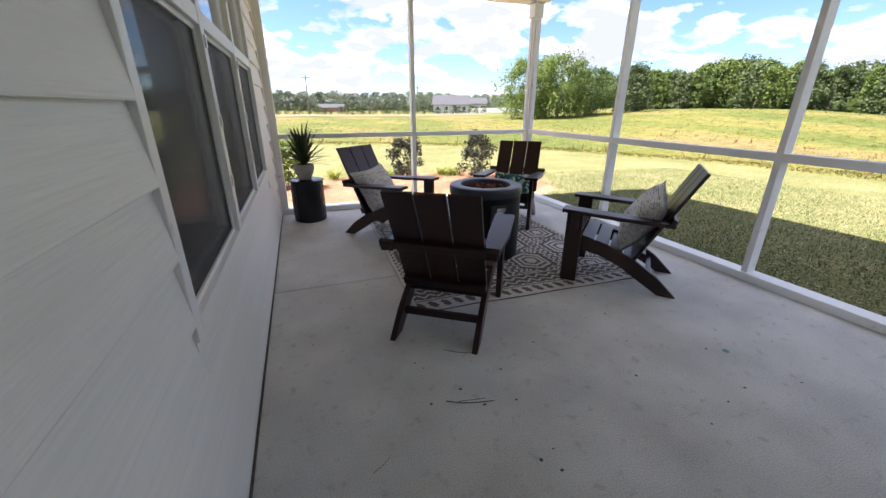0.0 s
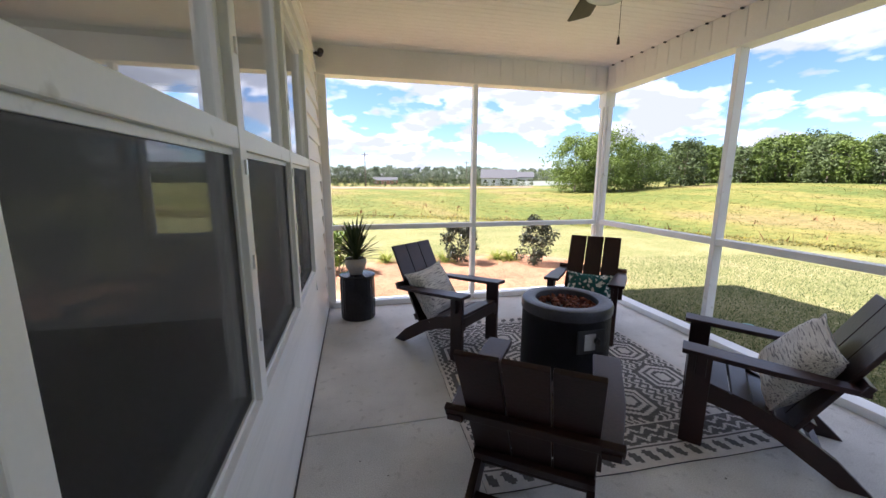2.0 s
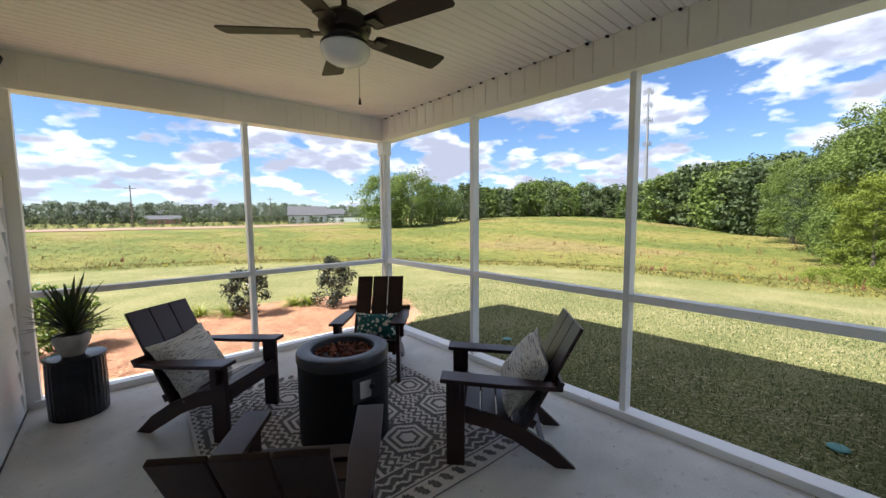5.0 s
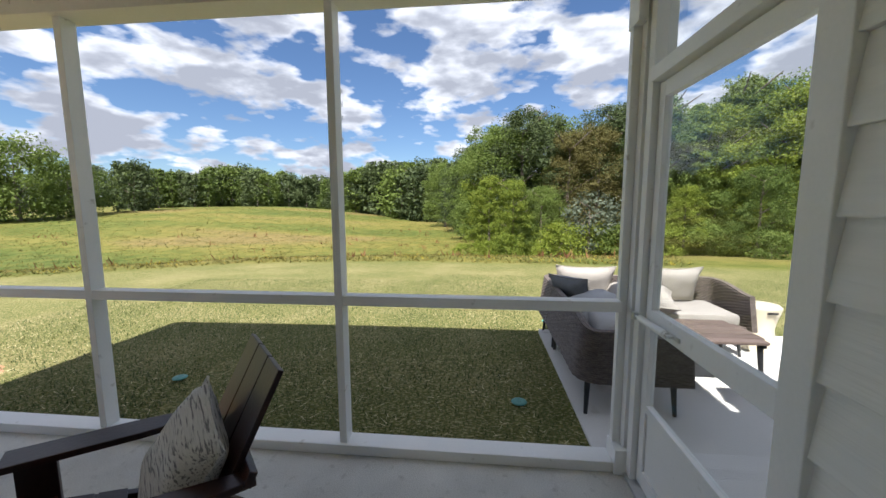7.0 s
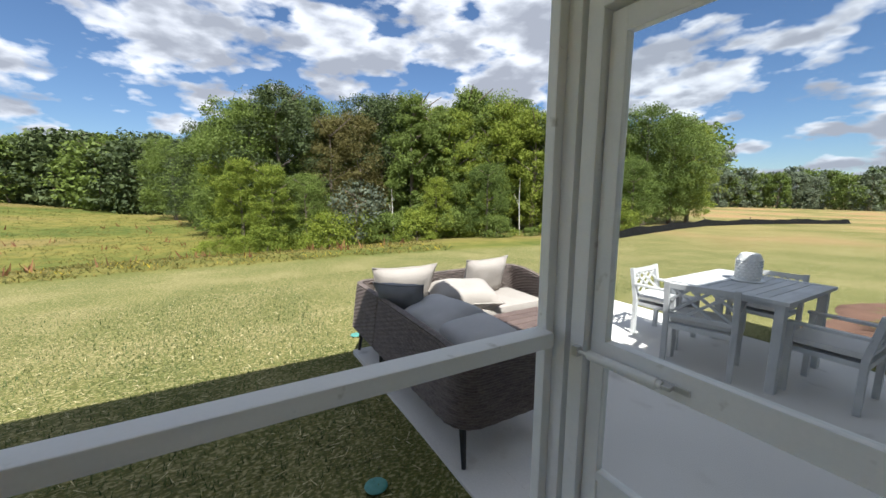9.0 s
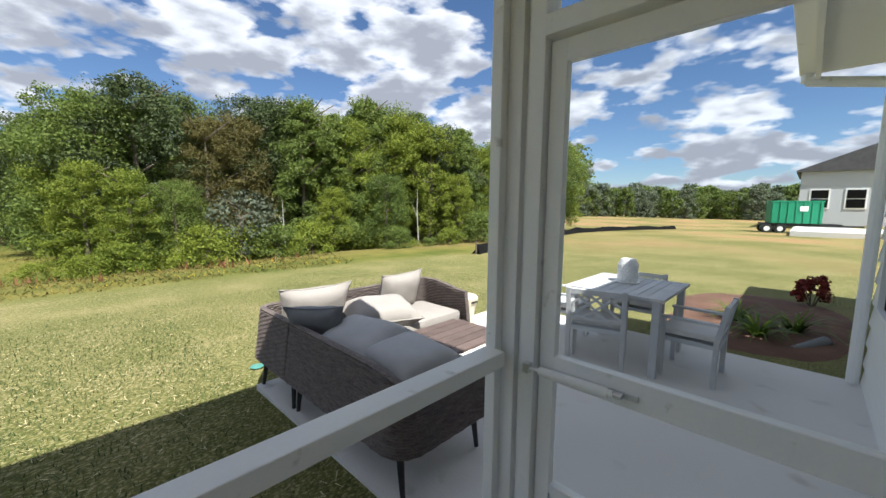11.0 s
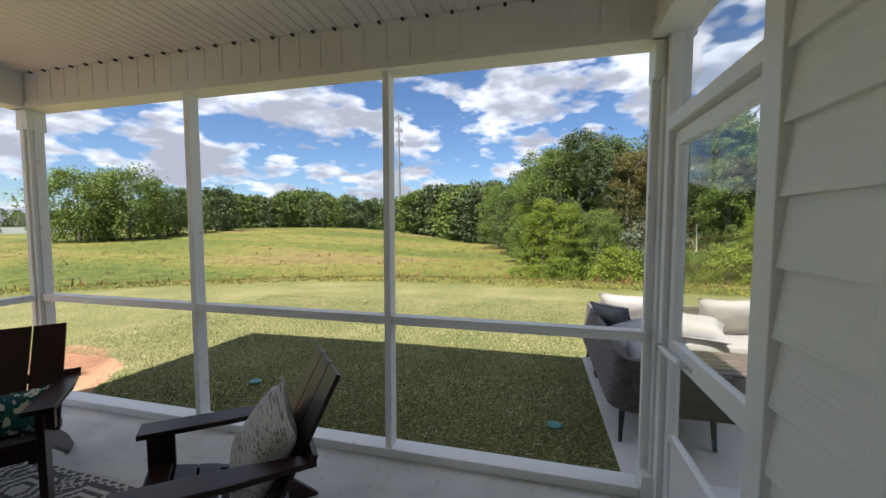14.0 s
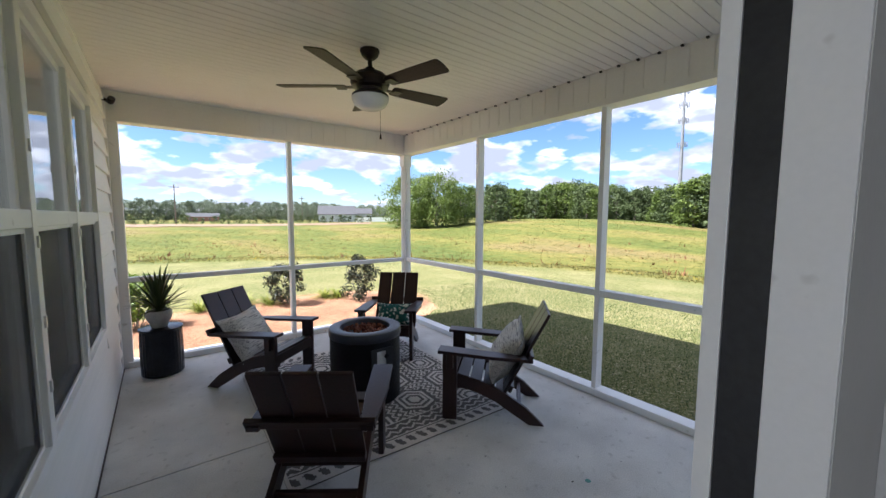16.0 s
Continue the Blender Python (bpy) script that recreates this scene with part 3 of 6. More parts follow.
for k in range(16):
    z = -0.005 + k * LAP
    if z > CEIL - 0.03:
        break
    if z + LAP <= WZ0 or z >= WZ1:
        board(wall_west, "y", -0.02, YN - 0.036, z, XW, 1)
    else:
        board(wall_west, "y", -0.02, WY0, z, XW, 1)
        board(wall_west, "y", WY1, YN - 0.036, z, XW, 1)
        if z < WZ0:
            bm = boxes((XW - 0.014, XW + 0.0015, WY0, WY1, z, WZ0))
            part("board", bm, M_SIDING, wall_west)
part("corner_trim", boxes((XW - 0.02, XW + 0.012, YN - 0.12, YN - 0.037, 0.0, CEIL)), M_WHITE, wall_west, bevel=0.003)
part("caulk_line", boxes((XW + 0.0125, XW + 0.021, 0.0, YN - 0.06, 0.001, 0.009)), M_JOINT, wall_west)

# three single-hung windows in one run
window_run = thing("window_1", "row of three white vinyl windows, dark mesh over the lower sashes", "window", kind="structure")
part("casing", boxes((XW - 0.03, XW + 0.010, WY0, WY0 + 0.055, WZ0, WZ1), (XW - 0.03, XW + 0.010, WY1 - 0.055, WY1, WZ0, WZ1),
                     (XW - 0.03, XW + 0.010, WY0 + 0.055, WY1 - 0.055, WZ0, WZ0 + 0.045), (XW - 0.03, XW + 0.010, WY0 + 0.055, WY1 - 0.055, WZ1 - 0.055, WZ1)), M_WHITE, window_run, bevel=0.004)
for y in (1.885, 2.83):
    part("mullion", boxes((XW - 0.09, XW + 0.009, y - 0.036, y + 0.036, WZ0 + 0.045, WZ1 - 0.055)), M_WHITE, window_run, bevel=0.004)
    for z in (0.9, 1.15, 1.45, 1.8):
        part("clip", boxes((XW + 0.009, XW + 0.016, y - 0.008, y + 0.008, z, z + 0.045)), M_CHROME, window_run)
for a, b in ((WY0 + 0.055, 1.849), (1.921, 2.794), (2.866, WY1 - 0.055)):
    zb, zt, zm = WZ0 + 0.045, WZ1 - 0.055, 1.555
    for nm, z0, z1, dx in (("lower_sash", zb, zm + 0.01, 0.0), ("upper_sash", zm - 0.03, zt, 0.012)):
        sash = part(nm, boxes((XW - 0.07 + dx, XW - 0.03 + dx, a, a + 0.035, z0, z1), (XW - 0.07 + dx, XW - 0.03 + dx, b - 0.035, b, z0, z1),
                              (XW - 0.07 + dx, XW - 0.03 + dx, a + 0.035, b - 0.035, z0, z0 + 0.04), (XW - 0.07 + dx, XW - 0.03 + dx, a + 0.035, b - 0.035, z1 - 0.04, z1)), M_WHITE, window_run, bevel=0.003)
        gl = part("pane", boxes((XW - 0.052 + dx, XW - 0.047 + dx, a + 0.035, b - 0.035, z0 + 0.04, z1 - 0.04)), M_GLASS, sash)
        gl.visible_shadow = False
    part("screen_frame", boxes((XW - 0.028, XW - 0.012, a, a + 0.018, zb, zm - 0.031), (XW - 0.028, XW - 0.012, b - 0.018, b, zb, zm - 0.031),
                               (XW - 0.028, XW - 0.012, a + 0.018, b - 0.018, zb, zb + 0.018), (XW - 0.028, XW - 0.012, a + 0.018, b - 0.018, zm - 0.049, zm - 0.031)), M_WHITE, window_run)
    ms = part("mesh", boxes((XW - 0.021, XW - 0.019, a + 0.018, b - 0.018, zb + 0.018, zm - 0.049)), M_MESH, window_run)
    part("meeting_rail", boxes((XW - 0.012, XW + 0.007, a, b, zm - 0.03, zm + 0.035)), M_WHITE, window_run, bevel=0.004)

# rooms behind glass and doorway, closed save an unseen west opening added for light
HX = 1.9
wall("wall_room", [(-6.55, -6.4, -3.45, -3.0, 0, 2.8), (-6.55, -6.4, -1.0, YN + 0.05, 0, 2.8), (-6.55, -6.4, -3.0, -1.0, 0, 0.4), (-6.55, -6.4, -3.0, -1.0, 2.3, 2.8), (-6.4, -1.95, YN - 0.1, YN + 0.05, 0, 2.8), (-1.22, XW - 0.15, YN - 0.1, YN + 0.05, 0, 2.8),
                   (-1.95, -1.22, YN - 0.1, YN + 0.05, 0, 0.85), (-1.95, -1.22, YN - 0.1, YN + 0.05, 2.3, 2.8), (-6.4, HX - 0.15, -3.45, -3.30, -0.1, 2.8)], "plain painted wall inside the house")
solid("floor_inside", boxes((-6.4, XW - 0.151, -3.30, YN - 0.1, -0.1, 0.0), (XW - 0.15, HX - 0.1, -3.30, -0.061, -0.1, 0.0)), M_SLAT, "dark wooden floor inside the house", "floor", kind="structure")
solid("ceiling_inside", boxes((-6.4, XW - 0.15, -3.30, YN - 0.1, 2.7, 2.79), (XW - 0.149, HX - 0.15, -3.30, -0.061, 2.7, 2.79)), M_ROOM, "plain white ceiling inside the house", "ceiling", kind="structure")
bm = boxes((-1.95, -1.88, YN - 0.04, YN, 0.85, 2.3), (-1.29, -1.22, YN - 0.04, YN, 0.85, 2.3), (-1.88, -1.29, YN - 0.04, YN, 1.54, 1.6), (-1.88, -1.29, YN - 0.04, YN, 0.85, 0.9), (-1.88, -1.29, YN - 0.04, YN, 2.25, 2.3))
w2 = thing("window_2", "white window in the far wall of the room", "window", kind="structure")
part("window_frame", bm, M_WHITE, w2)

# south wall of the porch: doorway, closed house door, siding strip, screen door
wall_south = wall("wall_south", [(XW, -0.22, -0.05, YS - 0.016, 0, CEIL), (0.77, 0.86, -0.05, YS - 0.036, 0, 2.08), (1.55, 1.955, -0.05, YS - 0.016, 0, CEIL),
                                 (-0.22, 1.55, -0.05, YS - 0.016, 2.08, CEIL), (0.86, 1.55, -0.05, 0.03, 0, 2.08)], "house wall with white lap siding and a doorway")
for k in range(16):
    z = -0.005 + k * LAP
    if z > CEIL - 0.03:
        break
    board(wall_south, "x", 1.645, 1.955, z, YS, 1)
    if z > 2.13:
        board(wall_south, "x", XW + 0.02, 1.645, z, YS, 1)
part("door_casing", boxes((1.55, 1.645, YS - 0.02, YS + 0.022, 0, 2.16), (1.55, 1.605, YS + 0.022, YS + 0.03, 0, 2.12), (0.772, 0.86, YS - 0.035, YS - 0.015, 0, 2.08), (-0.24, 1.55, YS - 0.02, YS + 0.022, 2.08, 2.16)), M_WHITE, wall_south, bevel=0.004)
part("jamb", boxes((0.755, 0.77, 0.078, YS - 0.016, 0, 2.08), (0.755, 0.77, -0.049, 0.024, 0, 2.08), (-0.235, -0.22, -0.049, YS, 0, 2.08)), M_WHITE, wall_south, bevel=0.002)
part("weatherstrip", boxes((0.758, 0.77, 0.025, 0.077, 0, 2.08)), M_BLACK, wall_south, "dark rubber weatherstrip")
door_house = thing("door_1", "closed pale grey house door with dark round knob", "door", kind="structure")
part("leaf", boxes((0.864, 1.538, 0.034, 0.072, 0.02, 2.06)), M_SLATE, door_house, bevel=0.003)
part("panel_moulding", boxes((1.40, 1.412, 0.073, 0.082, 0.25, 1.9), (0.99, 1.002, 0.073, 0.082, 0.25, 1.9), (1.002, 1.40, 0.073, 0.082, 1.888, 1.9), (1.002, 1.40, 0.073, 0.082, 0.25, 0.262)), M_WHITE, door_house)
bm = bmesh.new()
lathe(bm, [(0.0, 0.0), (0.028, 0.0), (0.03, 0.006), (0.012, 0.010), (0.012, 0.018), (0.026, 0.022), (0.031, 0.030), (0.024, 0.038), (0.0, 0.040)], 24, cap=False)
part("knob", bm, M_BRONZE, door_house, "dark bronze round knob", smooth=True, at=pose(1.475, 0.073, 0.97, -90, 0, 0))

door_frame = thing("door_frame", "white door frame with transom beside the corner post", "door frame", kind="structure")
part("jamb", boxes((1.955, 2.045, -0.03, YS + 0.02, 0, EYEB)), M_WHITE, door_frame, bevel=0.004)
part("jamb", boxes((2.045, 2.10, -0.02, 0.07, 0, EYEB)), M_WHITE, door_frame, bevel=0.003)
part("jamb", boxes((3.0, XE - 0.062, -0.02, 0.075, 0, EYEB)), M_WHITE, door_frame, bevel=0.003)
part("transom_rail", boxes((2.10, 3.0, -0.025, 0.085, 2.0, 2.065)), M_WHITE, door_frame, bevel=0.004)
part("threshold", boxes((2.10, 3.06, -0.06, 0.09, 0.0, 0.018)), M_CHROME, door_frame, bevel=0.003)
tp = part("transom_pane", boxes((2.10, 3.0, 0.02, 0.023, 2.065, EYEB)), M_DOORSCREEN, door_frame)
tp.visible_shadow = False
screen_door = thing("door_2", "closed white screen door with a kick panel and closer tube", "screen door", kind="structure")
part("stile", boxes((2.104, 2.165, 0.012, 0.046, 0.03, 1.99)), M_WHITE, screen_door, bevel=0.003)
part("stile", boxes((2.937, 2.993, 0.012, 0.046, 0.03, 1.99)), M_WHITE, screen_door, bevel=0.003)
part("top_rail", boxes((2.165, 2.937, 0.012, 0.046, 1.92, 1.99)), M_WHITE, screen_door, bevel=0.003)
part("middle_rail", boxes((2.165, 2.937, 0.010, 0.048, 0.852, 0.943)), M_WHITE, screen_door, bevel=0.003)
part("kick_rail", boxes((2.165, 2.937, 0.012, 0.046, 0.425, 0.46), (2.165, 2.937, 0.012, 0.046, 0.03, 0.11)), M_WHITE, screen_door, bevel=0.003)
part("kick_panel", boxes((2.165, 2.937, 0.022, 0.034, 0.11, 0.425)), M_WHITE, screen_door)
for z0, z1 in ((0.46, 0.852), (0.943, 1.92)):
    p = part("pane", boxes((2.165, 2.937, 0.026, 0.029, z0, z1)), M_DOORSCREEN, screen_door)
    p.visible_shadow = False
bm = bmesh.new()
tube(bm, (3.02, 0.09, 0.892), (2.96, 0.082, 0.892), 0.006)
tube(bm, (2.97, 0.083, 0.892), (2.74, 0.074, 0.892), 0.0165, seg=16)
tube(bm, (2.745, 0.074, 0.892), (2.725, 0.073, 0.892), 0.013, seg=12)
part("closer", bm, M_WHITE, screen_door, "white pneumatic closer tube", smooth=True)
part("closer_bracket", boxes((3.005, 3.03, 0.075, 0.1, 0.874, 0.91), (2.66, 2.74, 0.05, 0.056, 0.882, 0.902), (2.70, 2.73, 0.056, 0.082, 0.886, 0.898)), M_CHROME, screen_door, bevel=0.002)
part("handle", boxes((2.122, 2.146, 0.047, 0.065, 0.94, 1.02)), M_WHITE, screen_door, bevel=0.006)

# house wall beside the patio
wall_east = wall("wall_east", [(HX - 0.15, HX - 0.016, -1.40, -0.051, -0.1, CEIL), (HX - 0.15, HX - 0.016, -3.45, -3.05, -0.1, CEIL), (HX - 0.15, HX - 0.016, -3.05, -1.40, -0.1, 0.70), (HX - 0.15, HX - 0.016, -3.05, -1.40, 2.35, CEIL)], "house wall with white lap siding beside the patio")
for k in range(16):
    z = -0.03 + k * LAP
    if 0.55 < z < 2.35:
        board(wall_east, "y", -1.35, -0.1, z, HX, 1)
        board(wall_east, "y", -3.45, -3.1, z, HX, 1)
    elif z < CEIL - 0.03:
        board(wall_east, "y", -3.45, -0.1, z, HX, 1)
# unseen wing, added so that its roof casts shade on the mulch bed
wall("wall_unseen_wing", [(0.85, 1.0, -7.0, -3.451, -0.1, 2.62), (-6.4, 0.849, -7.0, -6.85, -0.1, 2.62)], "unseen house wing wall with pale siding, added for shade")
solid("roof", boxes((-6.6, 1.40, -7.3, -3.56, 2.621, 2.72)), M_ROOF, "grey shingle roof over the unseen wing, added to shade the bed", "roof", kind="structure")
window_patio = thing("window_3", "white double window with dark mesh beside the patio", "window", kind="structure")
part("casing", boxes((HX - 0.03, HX + 0.02, -3.1, -3.05, 0.66, 2.4), (HX - 0.03, HX + 0.02, -1.40, -1.35, 0.66, 2.4), (HX - 0.03, HX + 0.02, -3.05, -1.40, 0.66, 0.71), (HX - 0.03, HX + 0.02, -3.05, -1.40, 2.35, 2.4), (HX - 0.05, HX + 0.015, -2.27, -2.18, 0.71, 2.35)), M_WHITE, window_patio, bevel=0.003)
for a, b in ((-3.05, -2.27), (-2.18, -1.40)):
    part("mesh", boxes((HX - 0.02, HX - 0.018, a, b, 0.71, 1.53)), M_MESH, window_patio)
    part("meeting_rail", boxes((HX - 0.04, HX + 0.008, a, b, 1.53, 1.60)), M_WHITE, window_patio)
    g = part("pane", boxes((HX - 0.045, HX - 0.041, a, b, 0.71, 2.35)), M_GLASS, window_patio)
    g.visible_shadow = False
solid("eave", boxes((-6.6, HX + 0.48, -3.50, -0.36, 2.62, 2.68), (HX + 0.48, HX + 0.51, -3.50, -0.36, 2.55, 2.76)), M_WHITE, "white soffit and fascia over the patio wall", "eave", kind="structure")
bm = bmesh.new()
box(bm, HX + 0.51, HX + 0.62, -3.52, -0.38, 2.62, 2.73)
solid("gutter", bm, M_WHITE, "white aluminium gutter along the eave", "gutter", bevel=0.012, kind="structure")
bm = bmesh.new()
tube(bm, (HX + 0.565, -3.47, 2.63), (HX + 0.565, -3.47, 2.55), 0.042, seg=10)
tube(bm, (HX + 0.565, -3.47, 2.56), (HX + 0.06, -3.41, 2.44), 0.042, seg=10)
tube(bm, (HX + 0.06, -3.41, 2.45), (HX + 0.06, -3.41, -0.03), 0.042, seg=10)
solid("downspout", bm, M_WHITE, "white downspout on the house corner", "downspout")


# ---- porch furniture ----
def cushion_bm(w, h, d, n=14, sag=0.0, seed=0):
    """A stuffed cushion: w by h, d thick in the middle, pinched corners, slight unevenness; stands in the xz plane."""
    bm = bmesh.new()
    grid = {}
    for side in (-1, 1):
        for i in range(n + 1):
            for j in range(n + 1):
                u, v = 2 * i / n - 1, 2 * j / n - 1
                edge = i in (0, n) or j in (0, n)
                if edge and (i, j, 1) in grid or edge and (i, j, -1) in grid:
                    grid[i, j, side] = grid.get((i, j, -side))
                    continue
                pinch = 1 - 0.07 * (1 - u * u) * abs(v) ** 3 - 0.07 * (1 - v * v) * abs(u) ** 3
                t = ((1 - u ** 4) * (1 - v ** 4)) ** 0.55
                wob = 0.014 * noise.noise((u * 1.7 + seed, v * 1.7, side * 3.0))
                x = u * w / 2 * (1 - 0.06 * (1 - v * v)) * pinch
                z = v * h / 2 * (1 - 0.06 * (1 - u * u)) * pinch
                y = side * d / 2 * t + wob * t + sag * (1 - v) * 0.5 * t
                grid[i, j, side] = bm.verts.new((x, y, z))
    for side in (-1, 1):
        for i in range(n):
            for j in range(n):
                q = [grid[i, j, side], grid[i + 1, j, side], grid[i + 1, j + 1, side], grid[i, j + 1, side]]
                if len(set(q)) == 4:
                    bm.faces.new(q if side < 0 else q[::-1])
    return bm


def piping(parent, w, h, material):
    bm = bmesh.new()
    loop = []
    for a, b in (((-1, -1), (1, -1)), ((1, -1), (1, 1)), ((1, 1), (-1, 1)), ((-1, 1), (-1, -1))):
        for k in range(6):
            u, v = a[0] + (b[0] - a[0]) * k / 6, a[1] + (b[1] - a[1]) * k / 6
            pinch = 1 - 0.07 * (1 - u * u) * abs(v) ** 3 - 0.07 * (1 - v * v) * abs(u) ** 3
            loop.append(Vector((u * w / 2 * (1 - 0.06 * (1 - v * v)) * pinch, 0, v * h / 2 * (1 - 0.06 * (1 - u * u)) * pinch)))
    rings = []
    for i, c in enumerate(loop):
        side = (loop[(i + 1) % 24] - loop[i - 1]).normalized().cross(Vector((0, 1, 0)))
        rings.append([bm.verts.new(c + 0.006 * (side * math.cos(j * math.tau / 6) + Vector((0, math.sin(j * math.tau / 6), 0)))) for j in range(6)])
    for i in range(24):
        r, q = rings[i], rings[(i + 1) % 24]
        for j in range(6):
            bm.faces.new((r[j], r[(j + 1) % 6], q[(j + 1) % 6], q[j]))
    return part("piping", bm, material, parent)


def adirondack(m):
    """Modern slatted lounge chair, front legs on the local x axis, facing +y."""
    ch = thing("lounge_chair", "dark espresso slatted outdoor lounge chair with wide flat arms", "chair", m, group="chairs round the fire pit")
    W = 0.27
    for s in (-1, 1):
        part("leg", boxes((s * W - 0.017, s * W + 0.017, -0.055, 0.055, 0.0, 0.535)), M_WOOD, ch, bevel=0.004)
        # side rail sweeping down to the rear foot
        top = [(0.05, 0.365), (-0.10, 0.350), (-0.26, 0.305), (-0.42, 0.235), (-0.58, 0.130), (-0.715, 0.0)]
        low = [(-0.60, 0.0), (-0.48, 0.075), (-0.34, 0.165), (-0.20, 0.225), (-0.06, 0.255), (0.05, 0.265)]
        bm = bmesh.new()
        prism(bm, top + low, s * (W - 0.036) - 0.016, s * (W - 0.036) + 0.016)
        part("side_rail", bm, M_WOOD, ch, bevel=0.003)
        # arm, wider in front
        bm = bmesh.new()
        pts = [(s * (W - 0.062), 0.085), (s * (W + 0.066), 0.085), (s * (W + 0.072), -0.30), (s * (W + 0.045), -0.62), (s * (W - 0.02), -0.62), (s * (W - 0.052), -0.30)]
        lo = [bm.verts.new((x, y, 0.535 + y * 0.05)) for x, y in pts]
        hi = [bm.verts.new((x, y, 0.561 + y * 0.05)) for x, y in pts]
        for i in range(6):
            bm.faces.new((lo[i], lo[(i + 1) % 6], hi[(i + 1) % 6], hi[i]))
        bm.faces.new(lo[::-1])
        bm.faces.new(hi)
        part("arm", bm, M_WOOD, ch, bevel=0.004)
        part("arm_bracket", boxes((s * (W + 0.018), s * (W + 0.05), -0.03, 0.02, 0.42, 0.534)), M_WOOD, ch, bevel=0.006)
    # seat slats run across
    for k in range(5):
        y0 = 0.045 - k * 0.098
        z0 = 0.372 - k * 0.026 - (0.006 * k * k if k > 2 else 0) * 0.5
        part("seat_slat", boxes((-W + 0.022, W - 0.022, -0.090, 0.0, 0.0, 0.021)), M_WOOD, ch, bevel=0.003, at=pose(0, y0, z0, 15 if k else 8, 0, 0))
    part("front_apron", boxes((-W + 0.02, W - 0.02, 0.034, 0.054, 0.29, 0.37)), M_WOOD, ch, bevel=0.003)
    # reclined back of three wide slats with battens
    tilt = pose(0, -0.40, 0.20, 27, 0, 0)
    for k in (-1, 0, 1):
        part("back_slat", boxes((k * 0.166 - 0.079, k * 0.166 + 0.079, -0.011, 0.011, 0.0, 0.735)), M_WOOD, ch, bevel=0.004, at=tilt)
    for z0, half in ((0.06, W - 0.024), (0.365, W + 0.055)):
        part("batten", boxes((-half, half, -0.040, -0.012, z0, z0 + 0.055)), M_WOOD, ch, bevel=0.004, at=tilt)
    part("stretcher", boxes((-W + 0.05, W - 0.05, -0.545, -0.515, 0.085, 0.125)), M_WOOD, ch, bevel=0.003)
    return ch


def facing(x, y, dx, dy):
    return pose(x, y, 0, 0, 0, math.degrees(math.atan2(dy, dx)) - 90)


CHAIRS = [(0.985, 2.205, 0.58, 0.81), (1.005, 3.455, 0.63, -0.775), (2.01, 2.27, -0.68, 0.735), (2.02, 3.47, -0.66, -0.75)]
first = adirondack(facing(*CHAIRS[0]))
for c in CHAIRS[1:]:
    copy_thing(first, facing(*c))


def throw_pillow(chair, dx, lean, w, h, d, material, label, seed, lift=0.0, fwd=0.0, turn=0.0):
    bm = cushion_bm(w, h, d, seed=seed)
    m = facing(*chair) @ pose(dx, -0.455 + fwd, 0.285 + h / 2 * math.cos(radians(lean)) + lift, lean, turn, 0)
    p = solid("throw_pillow", bm, material, label, "pillow", smooth=True, group="throw pillows on the chairs", at=m)
    piping(p, w, h, material)
    return p


throw_pillow(CHAIRS[1], 0.03, 32, 0.47, 0.45, 0.18, M_TWEED, "cream and grey woven throw pillow on a lounge chair", 1, lift=-0.01, fwd=0.03, turn=5)
throw_pillow(CHAIRS[2], 0.0, 30, 0.45, 0.45, 0.18, M_TWEED, "cream and grey woven throw pillow on a lounge chair", 5, lift=0.01, fwd=0.03, turn=-12)
throw_pillow(CHAIRS[3], 0.0, 28, 0.44, 0.26, 0.13, M_TEAL, "teal lumbar pillow with white leaf print", 9, lift=0.0, fwd=0.04)

# fire pit: a ribbed drum with a thick rim, a bowl of lava rock and a control niche
PX, PY = 1.475, 2.86
pit = thing("fire_pit", "round charcoal fire pit table with lava rock bowl", "fire pit", pose(PX, PY, 0.004))
bm = bmesh.new()
prof = [(0.0, 0.0), (0.292, 0.0), (0.300, 0.012)]
for k in range(1, 44):
    z = 0.012 + k * 0.0122
    prof += [(0.300, z - 0.004), (0.2985, z)]
prof += [(0.302, 0.540), (0.302, 0.545), (0.24, 0.545), (0.0, 0.545)]
lathe(bm, prof, 72, cap=False)
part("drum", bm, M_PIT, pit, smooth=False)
bm = bmesh.new()
lathe(bm, [(0.295, 0.542), (0.304, 0.545), (0.308, 0.556), (0.308, 0.600), (0.301, 0.614), (0.288, 0.619), (0.222, 0.619), (0.212, 0.613), (0.208, 0.600), (0.206, 0.560), (0.20, 0.548)], 72, cap=False)
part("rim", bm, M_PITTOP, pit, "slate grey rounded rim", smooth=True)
bm = bmesh.new()
lathe(bm, [(0.0, 0.553), (0.205, 0.553), (0.205, 0.56), (0.0, 0.56)], 48, cap=False)
part("bowl", bm, M_BLACK, pit)
bm = bmesh.new()
rr = random.Random(4)
for k in range(230):
    a, q = rr.random() * math.tau, 0.195 * math.sqrt(rr.random())
    r = rr.uniform(0.010, 0.021)
    mm = Matrix.Translation((q * math.cos(a), q * math.sin(a), 0.567 + rr.uniform(0, 0.026) * (1 - (q / 0.2) ** 2 * 0.6))) @ Euler((rr.random() * 6, rr.random() * 6, rr.random() * 6)).to_matrix().to_4x4()
    vs = bmesh.ops.create_icosphere(bm, subdivisions=1, radius=r, matrix=mm @ Matrix.Diagonal((1, rr.uniform(0.6, 1), rr.uniform(0.5, 0.9), 1)))["verts"]
    for v in vs:
        v.co += Vector((rr.uniform(-1, 1), rr.uniform(-1, 1), rr.uniform(-1, 1))) * r * 0.22
